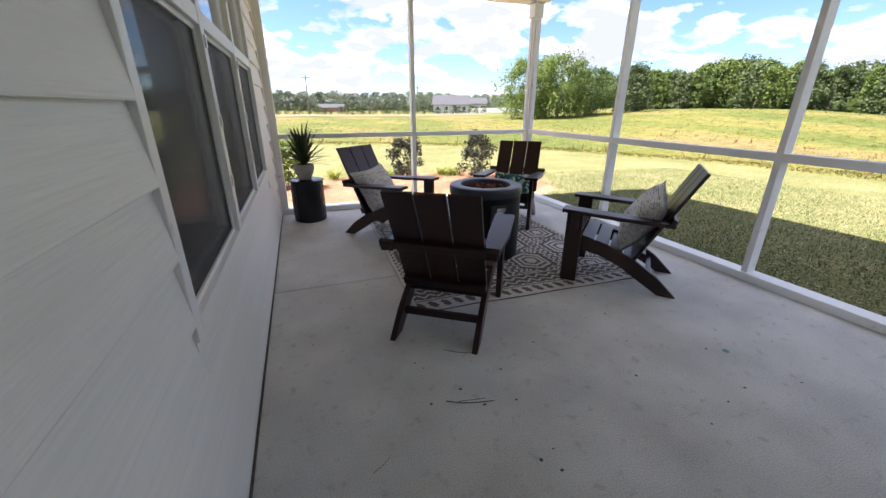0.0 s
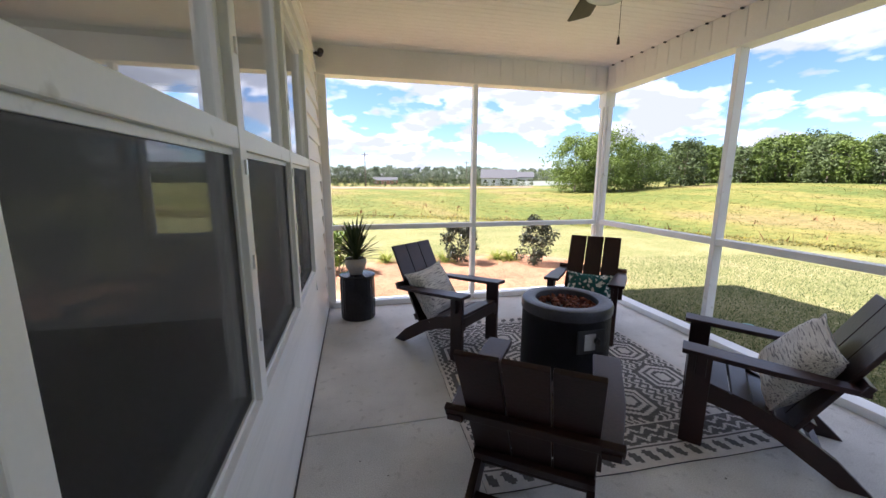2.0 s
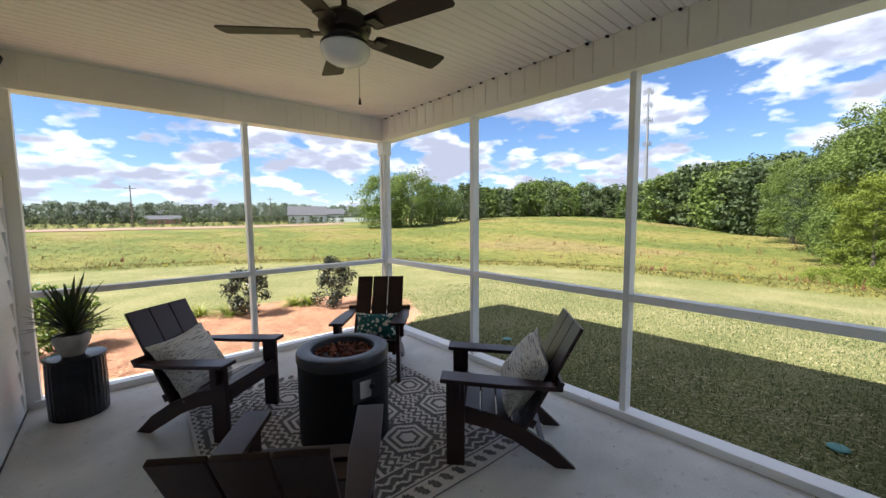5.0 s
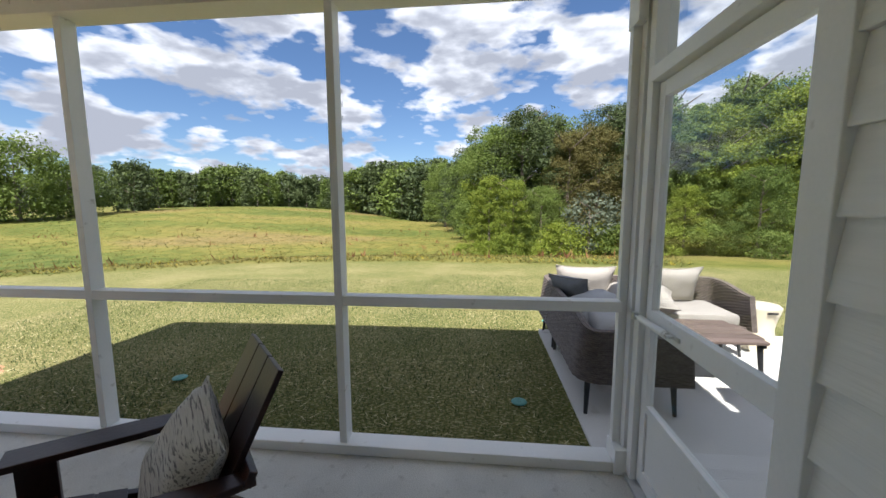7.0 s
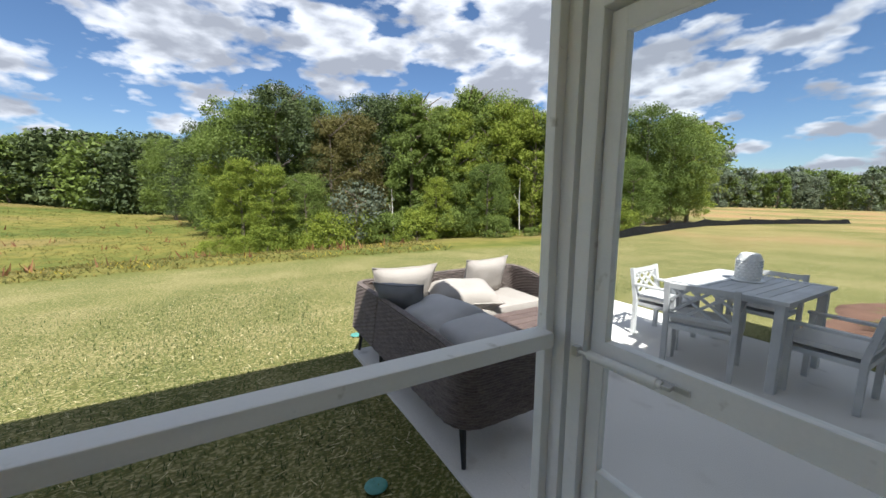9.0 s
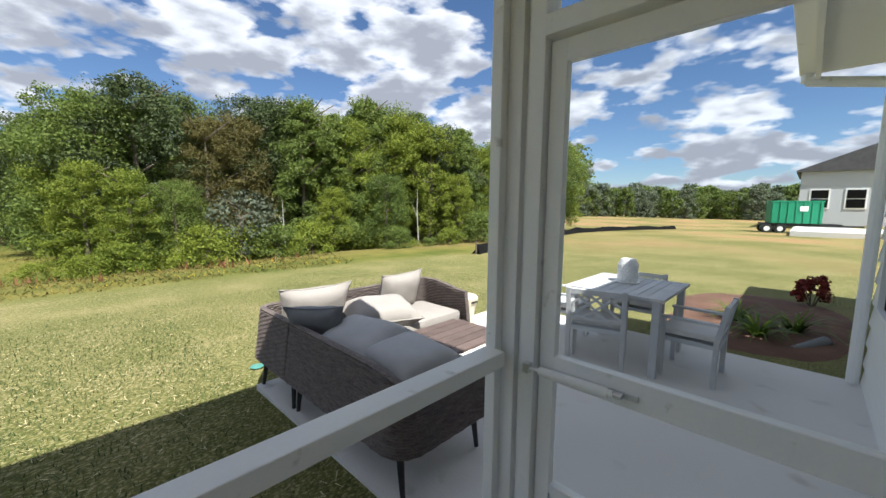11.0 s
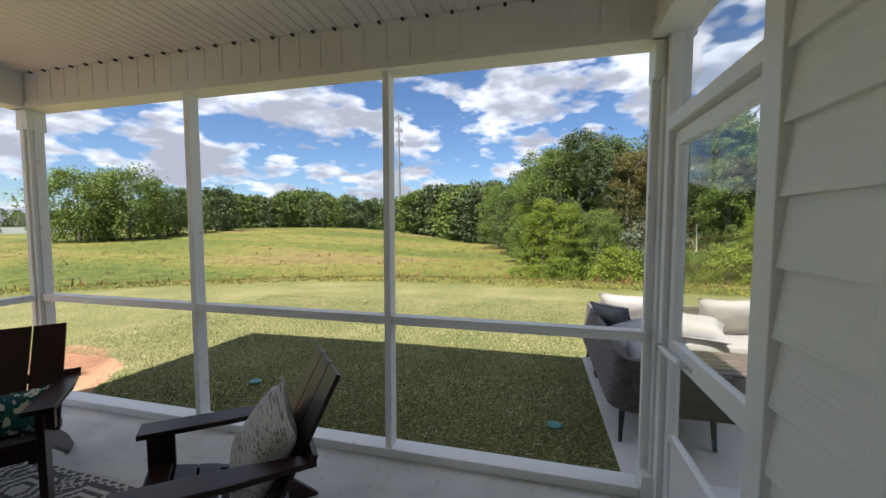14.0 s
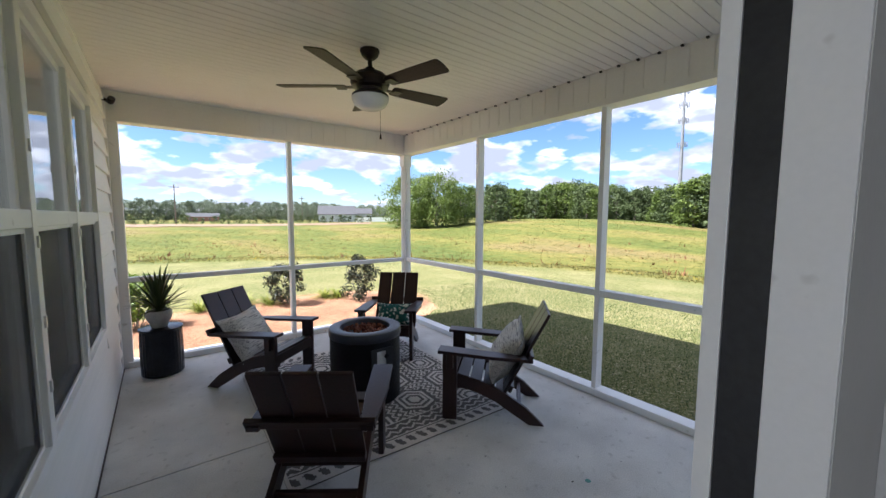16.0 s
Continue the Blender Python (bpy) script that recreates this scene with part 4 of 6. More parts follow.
tagged(part("lava_rock", bm, M_LAVA, pit, "reddish brown lava rocks"), kind="stuff")
cm = Matrix.Rotation(math.atan2(-0.90, 0.02), 4, "Z")
bm = bmesh.new()
for z0, z1, a0, a1 in ((0.362, 0.472, -0.085, 0.085),):
    n = 8
    for k in range(n):
        t0, t1 = [(-0.082 + 0.11 * q / n) / 0.305 for q in (k, k + 1)]
        vs = []
        for t in (t0, t1):
            for r in (0.301, 0.3095):
                for z in (z0, z1):
                    vs.append(bm.verts.new((r * math.cos(t), r * math.sin(t), z)))
        for f in ((0, 1, 3, 2), (4, 6, 7, 5), (0, 4, 5, 1), (2, 3, 7, 6), (0, 2, 6, 4), (1, 5, 7, 3)):
            bm.faces.new([vs[i] for i in f])
niche = bmesh.new()
box(niche, 0.296, 0.3055, -0.10, 0.10, 0.34, 0.495)
part("niche", niche, M_BLACK, pit, at=cm, bevel=0.004)
plate = part("control_plate", bm, M_STEEL, pit, "brushed steel control plate", at=cm)
bm = bmesh.new()
tube(bm, (0.305, 0.035, 0.425), (0.335, 0.035, 0.425), 0.021, 0.018, 16)
box(bm, 0.334, 0.346, 0.031, 0.039, 0.404, 0.446)
part("knob", bm, M_BLACK, plate, "black control knob", bevel=0.002)

# woven rug, every figure is its own patch of weave
RX0, RX1, RY0, RY1 = 0.63, 2.46, 1.965, 4.10
CELL = 0.0118


def rug_light(u, v, w, l):
    """Whether the weave is light at u across and v along, in metres."""
    e = min(v, l - v)
    s = min(u, w - u)
    if e < 0.025 or s < 0.02:
        return True
    if e < 0.125:
        # row of slanted lozenges on cream
        d = ((u + (e - 0.075) * 0.35) % 0.088) - 0.044
        return not (abs(d) < 0.024 and abs(e - 0.075) < 0.044 - abs(d) * 0.7)
    if e < 0.150:
        return e > 0.137
    if e < 0.300:
        # thin zigzag lines
        tri = abs((u % 0.10) / 0.05 - 1) * 0.042
        return ((e - 0.150 + tri) % 0.062) < 0.021
    if e < 0.325:
        return e > 0.310
    pu, pv = 0.457, 0.44
    col = int(u / pu)
    cu, cv = u % pu - pu / 2, (v - 0.325 + 0.22 * (col % 2)) % pv - pv / 2
    # six-sided medallions of nested rings
    d = max(abs(cu), abs(cv) * 0.80 + abs(cu) * 0.42)
    if d < 0.022:
        return True
    if d < 0.150:
        return (d % 0.046) > 0.022
    if d < 0.166:
        return False
    # zigzag lines running along the rug, closing to diamonds midway between medallions
    tri = abs((v % 0.072) / 0.036 - 1) * 0.036
    k = (pu / 2 - abs(cu)) if abs(cu) > 0.11 else abs(cu)
    if abs(cu) <= 0.11:
        tri = 0.036 - tri
    return ((k + tri) % 0.052) < 0.0235


def rug_mesh():
    w, l = RX1 - RX0, RY1 - RY0
    nx, ny = int(w / CELL), int(l / CELL)
    bm = bmesh.new()
    top = [[bm.verts.new((RX0 + w * i / nx + 0.004 * noise.noise((j * 0.05, i * 0.02, 4)), RY0 + l * j / ny + 0.008 * noise.noise((i * 0.04, j * 0.01, 9)), 0.0085 + 0.003 * noise.noise((i * 0.06, j * 0.06, 2)))) for j in range(ny + 1)] for i in range(nx + 1)]
    for i in range(nx):
        for j in range(ny):
            f = bm.faces.new((top[i][j], top[i + 1][j], top[i + 1][j + 1], top[i][j + 1]))
            f.material_index = 1 if rug_light((i + 0.5) * w / nx, (j + 0.5) * l / ny, w, l) else 0
    rim = [top[i][0] for i in range(nx + 1)] + [top[nx][j] for j in range(1, ny + 1)] + [top[i][ny] for i in range(nx - 1, -1, -1)] + [top[0][j] for j in range(ny - 1, 0, -1)]
    low = [bm.verts.new((v.co.x, v.co.y, 0.001)) for v in rim]
    for k in range(len(rim)):
        bm.faces.new((rim[k], low[k], low[(k + 1) % len(rim)], rim[(k + 1) % len(rim)]))
    return bm


solid("rug", rug_mesh(), [M_RUGD, M_RUGL], "charcoal and cream geometric woven outdoor rug", "rug",
      at=pose(1.545, 3.03, 0) @ Matrix.Rotation(radians(-2.0), 4, "Z") @ pose(-1.545, -3.03, 0))

# side table with a potted yucca
st = thing("side_table", "round black ribbed drum side table by the window wall", "side table", pose(0.045, 4.50, 0))
bm = bmesh.new()
n = 64
rings = []
for r, z in ((0.166, 0.0), (0.176, 0.012), (0.180, 0.20), (0.176, 0.43), (0.171, 0.448)):
    rings.append([bm.verts.new(((r - (0.003 if k % 2 else 0)) * math.cos(k * math.tau / n), (r - (0.003 if k % 2 else 0)) * math.sin(k * math.tau / n), z)) for k in range(n)])
for a, b in zip(rings, rings[1:]):
    for k in range(n):
        bm.faces.new((a[k], a[(k + 1) % n], b[(k + 1) % n], b[k]))
bm.faces.new(rings[0][::-1])
bm.faces.new(rings[-1])
part("drum", bm, M_TABLE, st)
bm = bmesh.new()
lathe(bm, [(0.166, 0.449), (0.182, 0.451), (0.186, 0.458), (0.184, 0.466), (0.176, 0.469), (0.0, 0.469)], 64)
part("tabletop", bm, M_TABLE, st, "glossy black round top", smooth=True)

pot = thing("potted_yucca", "spiky green yucca in a pale stoneware bowl pot", "plant", pose(0.035, 4.50, 0.47))
bm = bmesh.new()
lathe(bm, [(0.0, 0.0), (0.062, 0.0), (0.068, 0.006), (0.072, 0.03), (0.098, 0.075), (0.112, 0.12), (0.108, 0.155), (0.098, 0.168), (0.090, 0.166), (0.096, 0.15), (0.094, 0.135), (0.0, 0.135)], 48, cap=False)
part("pot", bm, M_POT, pot, "pale grey-brown glazed bowl pot", smooth=True)
bm = bmesh.new()
lathe(bm, [(0.0, 0.137), (0.093, 0.137), (0.093, 0.142), (0.0, 0.146)], 24, cap=False)
part("soil", bm, M_SOIL, pot)
bm = bmesh.new()
rr = random.Random(8)
for k in range(92):
    a, el = rr.random() * math.tau, radians(rr.choice((8, 20, 35, 50, 62, 72, 82)) + rr.uniform(-7, 7))
    L = rr.uniform(0.25, 0.37) * (1.12 if el > 0.8 else 0.92)
    if el < 0.9 and (math.cos(a) < -0.2 or math.sin(a) > 0.4):
        L *= 0.78
    side = Vector((-math.sin(a), math.cos(a), 0))
    p = Vector((0.02 * math.cos(a), 0.02 * math.sin(a), rr.uniform(0.145, 0.25)))
    prev = None
    for s in range(6):
        t = s / 5
        e2 = el - 0.35 * t * t
        wdt = 0.0135 * (1 - t) ** 0.6 * (0.75 + t) + 0.0006
        up = Vector((-math.cos(a) * math.sin(e2), -math.sin(a) * math.sin(e2), math.cos(e2)))
        row = [bm.verts.new(p + side * wdt), bm.verts.new(p - up * wdt * 0.35), bm.verts.new(p - side * wdt)]
        if prev:
            bm.faces.new((prev[0], prev[1], row[1], row[0]))
            bm.faces.new((prev[1], prev[2], row[2], row[1]))
        prev = row
        p = p + Vector((math.cos(a) * math.cos(e2), math.sin(a) * math.cos(e2), math.sin(e2))) * L / 5
part("leaves", bm, M_SPIKE, pot, "stiff sword-shaped green leaves")
bm = bmesh.new()
tube(bm, (0, 0, 0.135), (0.003, 0, 0.27), 0.024, 0.018, 10)
part("stem", bm, M_BARK, pot)

# ceiling fan with a bowl light, at rest
FX, FY = 1.36, 2.47
fan = thing("ceiling_fan", "dark bronze five-blade ceiling fan with opal bowl light", "ceiling fan", pose(FX, FY, 0))
bm = bmesh.new()
lathe(bm, [(0.0, CEIL - 0.001), (0.068, CEIL - 0.001), (0.070, CEIL - 0.012), (0.058, CEIL - 0.045), (0.035, CEIL - 0.066), (0.020, CEIL - 0.072), (0.016, CEIL - 0.072), (0.016, 2.63), (0.0, 2.63)], 32, cap=False)
part("canopy", bm, M_BRONZE, fan, smooth=True)
bm = bmesh.new()
lathe(bm, [(0.0, 2.645), (0.030, 2.645), (0.040, 2.63), (0.105, 2.60), (0.138, 2.570), (0.142, 2.535), (0.130, 2.505), (0.095, 2.492), (0.085, 2.47), (0.118, 2.462), (0.132, 2.450), (0.132, 2.438), (0.0, 2.438)], 48, cap=False)
part("motor", bm, M_BRONZE, fan, smooth=True)
bm = bmesh.new()
lathe(bm, [(0.127, 2.442), (0.134, 2.432), (0.132, 2.41), (0.112, 2.375), (0.075, 2.353), (0.03, 2.344), (0.0, 2.343)], 48, cap=False)
part("bowl_light", bm, M_OPAL, fan, "white opal glass bowl", smooth=True)
for k in range(5):
    rot = Matrix.Rotation(radians(-1.0 + 72 * k), 4, "Z")
    iron = bmesh.new()
    box(iron, 0.09, 0.20, -0.018, 0.018, 2.503, 2.512)
    box(iron, 0.18, 0.25, -0.045, 0.045, 2.503, 2.510)
    blade_iron = part("blade_iron", iron, M_BRONZE, fan, at=rot, bevel=0.002)
    bm = bmesh.new()
    out = [(0.175, -0.045), (0.195, -0.056), (0.40, -0.068), (0.645, -0.076), (0.660, -0.064), (0.664, -0.030), (0.666, 0.0), (0.664, 0.030), (0.660, 0.064), (0.645, 0.076), (0.40, 0.068), (0.195, 0.056), (0.175, 0.045)]
    lo = [bm.verts.new((x, y, 0)) for x, y in out]
    hi = [bm.verts.new((x, y, 0.007)) for x, y in out]
    for i in range(len(out)):
        j = (i + 1) % len(out)
        bm.faces.new((lo[i], lo[j], hi[j], hi[i]))
    bm.faces.new(lo[::-1])
    bm.faces.new(hi)
    part("blade", bm, M_BLADE, fan, bevel=0.0015, at=rot @ pose(0, 0, 2.512, -12, 0, 0))
bm = bmesh.new()
for k in range(24):
    tube(bm, (0.085, 0.01, 2.45 - k * 0.011), (0.085, 0.01, 2.443 - k * 0.011), 0.0016, seg=5)
tube(bm, (0.085, 0.01, 2.186), (0.085, 0.01, 2.150), 0.004, 0.009, 10)
tube(bm, (0.085, 0.01, 2.45), (0.085, 0.01, 2.18), 0.0009, seg=4)
part("pull_chain", bm, M_BRONZE, fan, "fine pull chain with a dark drop")

# floodlight in the wall corner, twigs and specks on the floor
fl = thing("floodlight", "small black bullet floodlight under the ceiling corner", "light", pose(-0.24, 4.74, 2.655))
bm = bmesh.new()
lathe(bm, [(0.0, -0.03), (0.022, -0.03), (0.027, -0.022), (0.030, 0.03), (0.026, 0.038), (0.0, 0.034)], 24, cap=False)
part("head", bm, M_BLACK, fl, smooth=True, at=pose(0.012, -0.02, 0, 62, 0, 20))
bm = bmesh.new()
tube(bm, (0, 0, 0), (-0.04, 0.015, 0.02), 0.009, seg=8)
lathe(bm, [(0.0, -0.002), (0.026, -0.002), (0.028, 0.006), (0.0, 0.012)], 16, centre=(-0.03, 0.02, 0.0), cap=False)
part("arm", bm, M_BLACK, fl)


def twig(points, r):
    bm = bmesh.new()
    for a, b in zip(points, points[1:]):
        tube(bm, (*a, 0.003), (*b, 0.003), r, r * 0.8, 6)
    return solid("twig", bm, M_TWIG, "thin dry twig lying on the concrete", "twig", group="twigs on the floor")


twig([(0.50, 1.22), (0.56, 1.185), (0.63, 1.165), (0.70, 1.15)], 0.002)
twig([(0.55, 1.20), (0.61, 1.188), (0.67, 1.178)], 0.0015)
twig([(0.13, 0.98), (0.17, 1.00), (0.205, 1.03)], 0.0012)
twig([(0.62, 1.58), (0.69, 1.53), (0.76, 1.50)], 0.0014)
rr = random.Random(3)
bm = bmesh.new()
for k in range(46):
    x, y = rr.uniform(-0.1, 2.8), rr.uniform(0.7, 2.6)
    r = rr.uniform(0.003, 0.010)
    bmesh.ops.create_icosphere(bm, subdivisions=1, radius=r, matrix=Matrix.Translation((x, y, 0.0008)) @ Matrix.Diagonal((1, rr.uniform(0.5, 1), 0.12, 1)))
solid("floor_specks", bm, M_JOINT, "dark specks and crumbs scattered on the concrete", "debris", kind="stuff")
bm = bmesh.new()
lathe(bm, [(0.0, 0.0005), (0.018, 0.0005), (0.014, 0.002), (0.0, 0.003)], 7, cap=False)
solid("paint_chip", bm, M_TEALLID, "small pale teal chip on the concrete floor", "debris", at=pose(2.05, 1.05, 0))


# ---- patio furniture ----
def leg_bm(x, y, z0, z1, lean_x=0.0, lean_y=0.0):
    bm = bmesh.new()
    tube(bm, (x + lean_x, y + lean_y, z0), (x, y, z1), 0.013, 0.022, 10)
    return bm


def seat_cushion(parent_name, dims, material, label, rot=None):
    bm = bmesh.new()
    box(bm, *dims)
    return solid(parent_name, bm, material, label, "cushion", bevel=0.035, smooth=True, group="cushions on the sofa")


PZ = -0.012


def arc_path(corners, radius, step=0.05):
    """A plan line through the corners, each inner one rounded."""
    pts = [Vector((*corners[0], 0))]
    for p, c, q in zip(corners, corners[1:], corners[2:]):
        p, c, q = (Vector((*v, 0)) for v in (p, c, q))
        u, v = (p - c).normalized(), (q - c).normalized()
        for k in range(9):
            t = k / 8
            pts.append((c + u * radius) * (1 - t) ** 2 + c * 2 * t * (1 - t) + (c + v * radius) * t * t)
    pts.append(Vector((*corners[-1], 0)))
    out = [pts[0]]
    for a, b in zip(pts, pts[1:]):
        n = max(1, round((b - a).length / step))
        out += [a + (b - a) * (k + 1) / n for k in range(n)]
    return out


def woven_shell(parent, path, outward, z0, tops, thick=0.045, flare=0.05, rows=24):
    """Back and arms as one flared wall of woven strands: over-and-under ribs outside and inside, a rounded rim on top."""
    bm = bmesh.new()
    n = len(path)
    grid = []
    for i, c in enumerate(path):
        d = (path[min(i + 1, n - 1)] - path[max(i - 1, 0)]).normalized()
        nrm = Vector((d.y, -d.x, 0)) * outward
        zt = tops(i / (n - 1))
        ring = []
        for k in range(rows * 2 + 1):
            f = k / (rows * 2)
            rib = (0.005 if k % 2 else -0.003) + (0.0025 if (k // 2 + i) % 2 else -0.0025)
            ring.append(c + nrm * (flare * (f - 0.6) + rib) + Vector((0, 0, z0 + (zt - z0) * f)))
        top = c + nrm * flare * 0.4 + Vector((0, 0, zt))
        for a in (0.15, 0.5, 0.85):
            ring.append(top + nrm * (-thick / 2 + thick * 0.62 * math.cos(a * math.pi)) + Vector((0, 0, 0.004 + thick * 0.42 * math.sin(a * math.pi))))
        for k in range(rows * 2, -1, -1):
            f = k / (rows * 2)
            rib = (0.005 if k % 2 else -0.003) + (0.0025 if (k // 2 + i) % 2 else -0.0025)
            ring.append(c + nrm * (flare * (f - 0.6) - thick - rib) + Vector((0, 0, z0 + (zt - z0) * f)))
        grid.append([bm.verts.new(v) for v in ring])
    m = len(grid[0])
    for r, q in zip(grid, grid[1:]):
        for k in range(m):
            bm.faces.new((r[k], r[(k + 1) % m], q[(k + 1) % m], q[k]))
    bm.faces.new(grid[0][::-1])
    bm.faces.new(grid[-1])
    return tagged(part("wicker_shell", bm, M_WICKER, parent), kind="stuff")


sofa_a = thing("wicker_sofa", "brown woven wicker sofa section in the porch shade", "sofa", group="sectional sofa")
woven_shell(sofa_a, arc_path(((4.852, 0.125), (3.675, 0.125), (3.675, -0.55)), 0.10), -1, 0.235, lambda f: 0.625 - 0.05 * ease((f - 0.45) / 0.25) - 0.07 * ease((f - 0.8) / 0.2))
part("front_apron", boxes((3.72, 4.85, -0.56, -0.52, 0.235, 0.29)), M_WICKER, sofa_a)
part("seat_base", boxes((3.72, 4.85, -0.53, 0.07, 0.24, 0.29)), M_WICKER, sofa_a)
for x, y, lx, ly in ((3.72, -0.47, -0.03, -0.01), (3.72, 0.10, -0.05, 0.02), (4.81, 0.10, 0.03, 0.015), (4.82, -0.50, 0.03, -0.02)):
    part("leg", leg_bm(x, y, PZ, 0.24, lx, ly), M_BLACK, sofa_a, "tapered black metal leg")
sofa_b = thing("wicker_sofa", "brown woven wicker corner sofa section in the sun", "sofa", group="sectional sofa")
woven_shell(sofa_b, arc_path(((4.866, 0.125), (5.455, 0.125), (5.455, -1.66), (4.80, -1.66)), 0.11), 1, 0.235, lambda f: 0.625 - 0.06 * ease((f - 0.86) / 0.14))
part("front_apron", boxes((4.76, 4.80, -1.61, -0.57, 0.235, 0.29)), M_WICKER, sofa_b)
part("seat_base", boxes((4.87, 5.40, -1.60, 0.07, 0.24, 0.29), (4.80, 4.87, -1.60, -0.57, 0.24, 0.29)), M_WICKER, sofa_b)
for x, y, lx, ly in ((4.92, 0.10, -0.02, 0.02), (5.40, 0.10, 0.035, 0.03), (5.40, -1.58, 0.03, -0.03), (4.84, -1.58, -0.02, -0.03)):
    part("leg", leg_bm(x, y, PZ, 0.24, lx, ly), M_BLACK, sofa_b, "tapered black metal leg")
seat_cushion("seat_cushion", (3.73, 4.84, -0.54, 0.06, 0.292, 0.40), M_SHADECUSH, "oatmeal seat cushion on the shaded sofa, greyed for shade")
seat_cushion("seat_cushion", (4.89, 5.39, -0.52, 0.06, 0.292, 0.40), M_CUSHION, "oatmeal seat cushion on the sofa corner")
seat_cushion("seat_cushion", (4.80, 5.39, -1.58, -0.54, 0.292, 0.40), M_CUSHION, "oatmeal seat cushion on the sunlit sofa")


def sofa_pillow(x, y, z, w, h, d, rx, rz, material, label, seed, ry=0):
    bm = cushion_bm(w, h, d, seed=seed)
    p = solid("sofa_pillow", bm, material, label, "pillow", smooth=True, group="pillows on the sofa", at=pose(x, y, z, rx, ry, rz))
    piping(p, w, h, material)


sofa_pillow(5.30, -0.27, 0.58, 0.62, 0.42, 0.19, -16, 84, M_CUSHION, "large oatmeal back pillow leaning on the sofa", 2)
sofa_pillow(5.29, -1.18, 0.58, 0.56, 0.42, 0.18, -16, 95, M_CUSHION, "large oatmeal back pillow leaning on the sofa", 3)
sofa_pillow(5.02, -0.74, 0.50, 0.66, 0.46, 0.24, 80, 75, M_CUSHION, "oatmeal pillow lying flat on the sofa", 4)
sofa_pillow(4.46, -0.16, 0.51, 0.62, 0.52, 0.27, 74, 10, M_SHADECUSH, "oatmeal pillow lying on the shaded sofa, greyed for shade", 6)
sofa_pillow(4.02, -0.22, 0.50, 0.58, 0.50, 0.26, 84, -6, M_SHADECUSH, "oatmeal pillow lying on the shaded sofa, greyed for shade", 7)
sofa_pillow(4.78, -0.02, 0.60, 0.40, 0.38, 0.15, -30, 48, M_DKGREY, "small slate grey pillow propped in the corner", 8)

coffee = thing("coffee_table", "low outdoor coffee table with brown slatted top", "table")
for k in range(6):
    trim = 0.03 if k in (0, 5) else 0.0
    part("slat", boxes((4.11 + k * 0.098, 4.198 + k * 0.098, -1.38 + trim, -0.60 - trim, 0.36, 0.385)), M_SLAT, coffee, bevel=0.006)
for y in (-1.35, -0.66):
    part("apron", boxes((4.14, 4.67, y, y + 0.03, 0.325, 0.359)), M_BLACK, coffee)
for x, y, lx, ly in ((4.17, -1.32, -0.03, -0.02), (4.64, -1.32, 0.03, -0.02), (4.17, -0.66, -0.03, 0.02), (4.64, -0.66, 0.03, 0.02)):
    part("leg", leg_bm(x, y, PZ, 0.33, lx, ly), M_BLACK, coffee)

stool = thing("garden_stool", "cream ceramic hourglass garden stool with a handle slot", "stool", pose(5.08, -1.93, PZ))
bm = bmesh.new()
lathe(bm, [(0.0, 0.0), (0.165, 0.0), (0.168, 0.02), (0.140, 0.12), (0.125, 0.21), (0.140, 0.31), (0.172, 0.41), (0.172, 0.44), (0.155, 0.455), (0.0, 0.46)], 40, cap=False)
part("body", bm, M_CREAM, stool, smooth=True)
part("handle_slot", boxes((-0.178, -0.165, -0.045, 0.045, 0.395, 0.415)), M_BLACK, stool)

TX0, TX1, TY0, TY1 = 3.14, 4.0, -3.17, -2.21
TZ = 0.695
dt = thing("dining_table", "square weathered grey slatted outdoor dining table", "table")
for k in range(9):
    w = (TX1 - TX0 - 0.12) / 9
    part("slat", boxes((TX0 + 0.06 + k * w + 0.003, TX0 + 0.06 + (k + 1) * w - 0.003, TY0 + 0.06, TY1 - 0.06, TZ - 0.024, TZ - 0.003)), M_GREYWOOD, dt, bevel=0.002)
for d in ((TX0, TX1, TY0, TY0 + 0.06), (TX0, TX1, TY1 - 0.06, TY1), (TX0, TX0 + 0.06, TY0 + 0.06, TY1 - 0.06), (TX1 - 0.06, TX1, TY0 + 0.06, TY1 - 0.06)):
    part("frame_board", boxes((*d, TZ - 0.027, TZ)), M_GREYWOOD, dt, bevel=0.003)
part("apron", boxes((TX0 + 0.05, TX1 - 0.05, TY0 + 0.04, TY0 + 0.06, 0.632, TZ - 0.028), (TX0 + 0.05, TX1 - 0.05, TY1 - 0.06, TY1 - 0.04, 0.632, TZ - 0.028), (TX0 + 0.04, TX0 + 0.06, TY0 + 0.06, TY1 - 0.06, 0.632, TZ - 0.028), (TX1 - 0.06, TX1 - 0.04, TY0 + 0.06, TY1 - 0.06, 0.632, TZ - 0.028)), M_GREYWOOD, dt)
for x in (TX0 + 0.03, TX1 - 0.09):
    for y in (TY0 + 0.03, TY1 - 0.09):
        part("leg", boxes((x, x + 0.06, y, y + 0.06, PZ, TZ - 0.028)), M_GREYWOOD, dt, bevel=0.004)
vase = thing("lantern", "white pierced ceramic lantern on the table", "lantern", pose(3.62, -2.80, TZ + 0.001))
bm = bmesh.new()
lathe(bm, [(0.0, 0.0), (0.085, 0.0), (0.09, 0.015), (0.088, 0.20), (0.07, 0.235), (0.05, 0.24), (0.05, 0.23), (0.0, 0.22)], 32, cap=False)
body = part("body", bm, M_VASE, vase, smooth=True)
bm = bmesh.new()
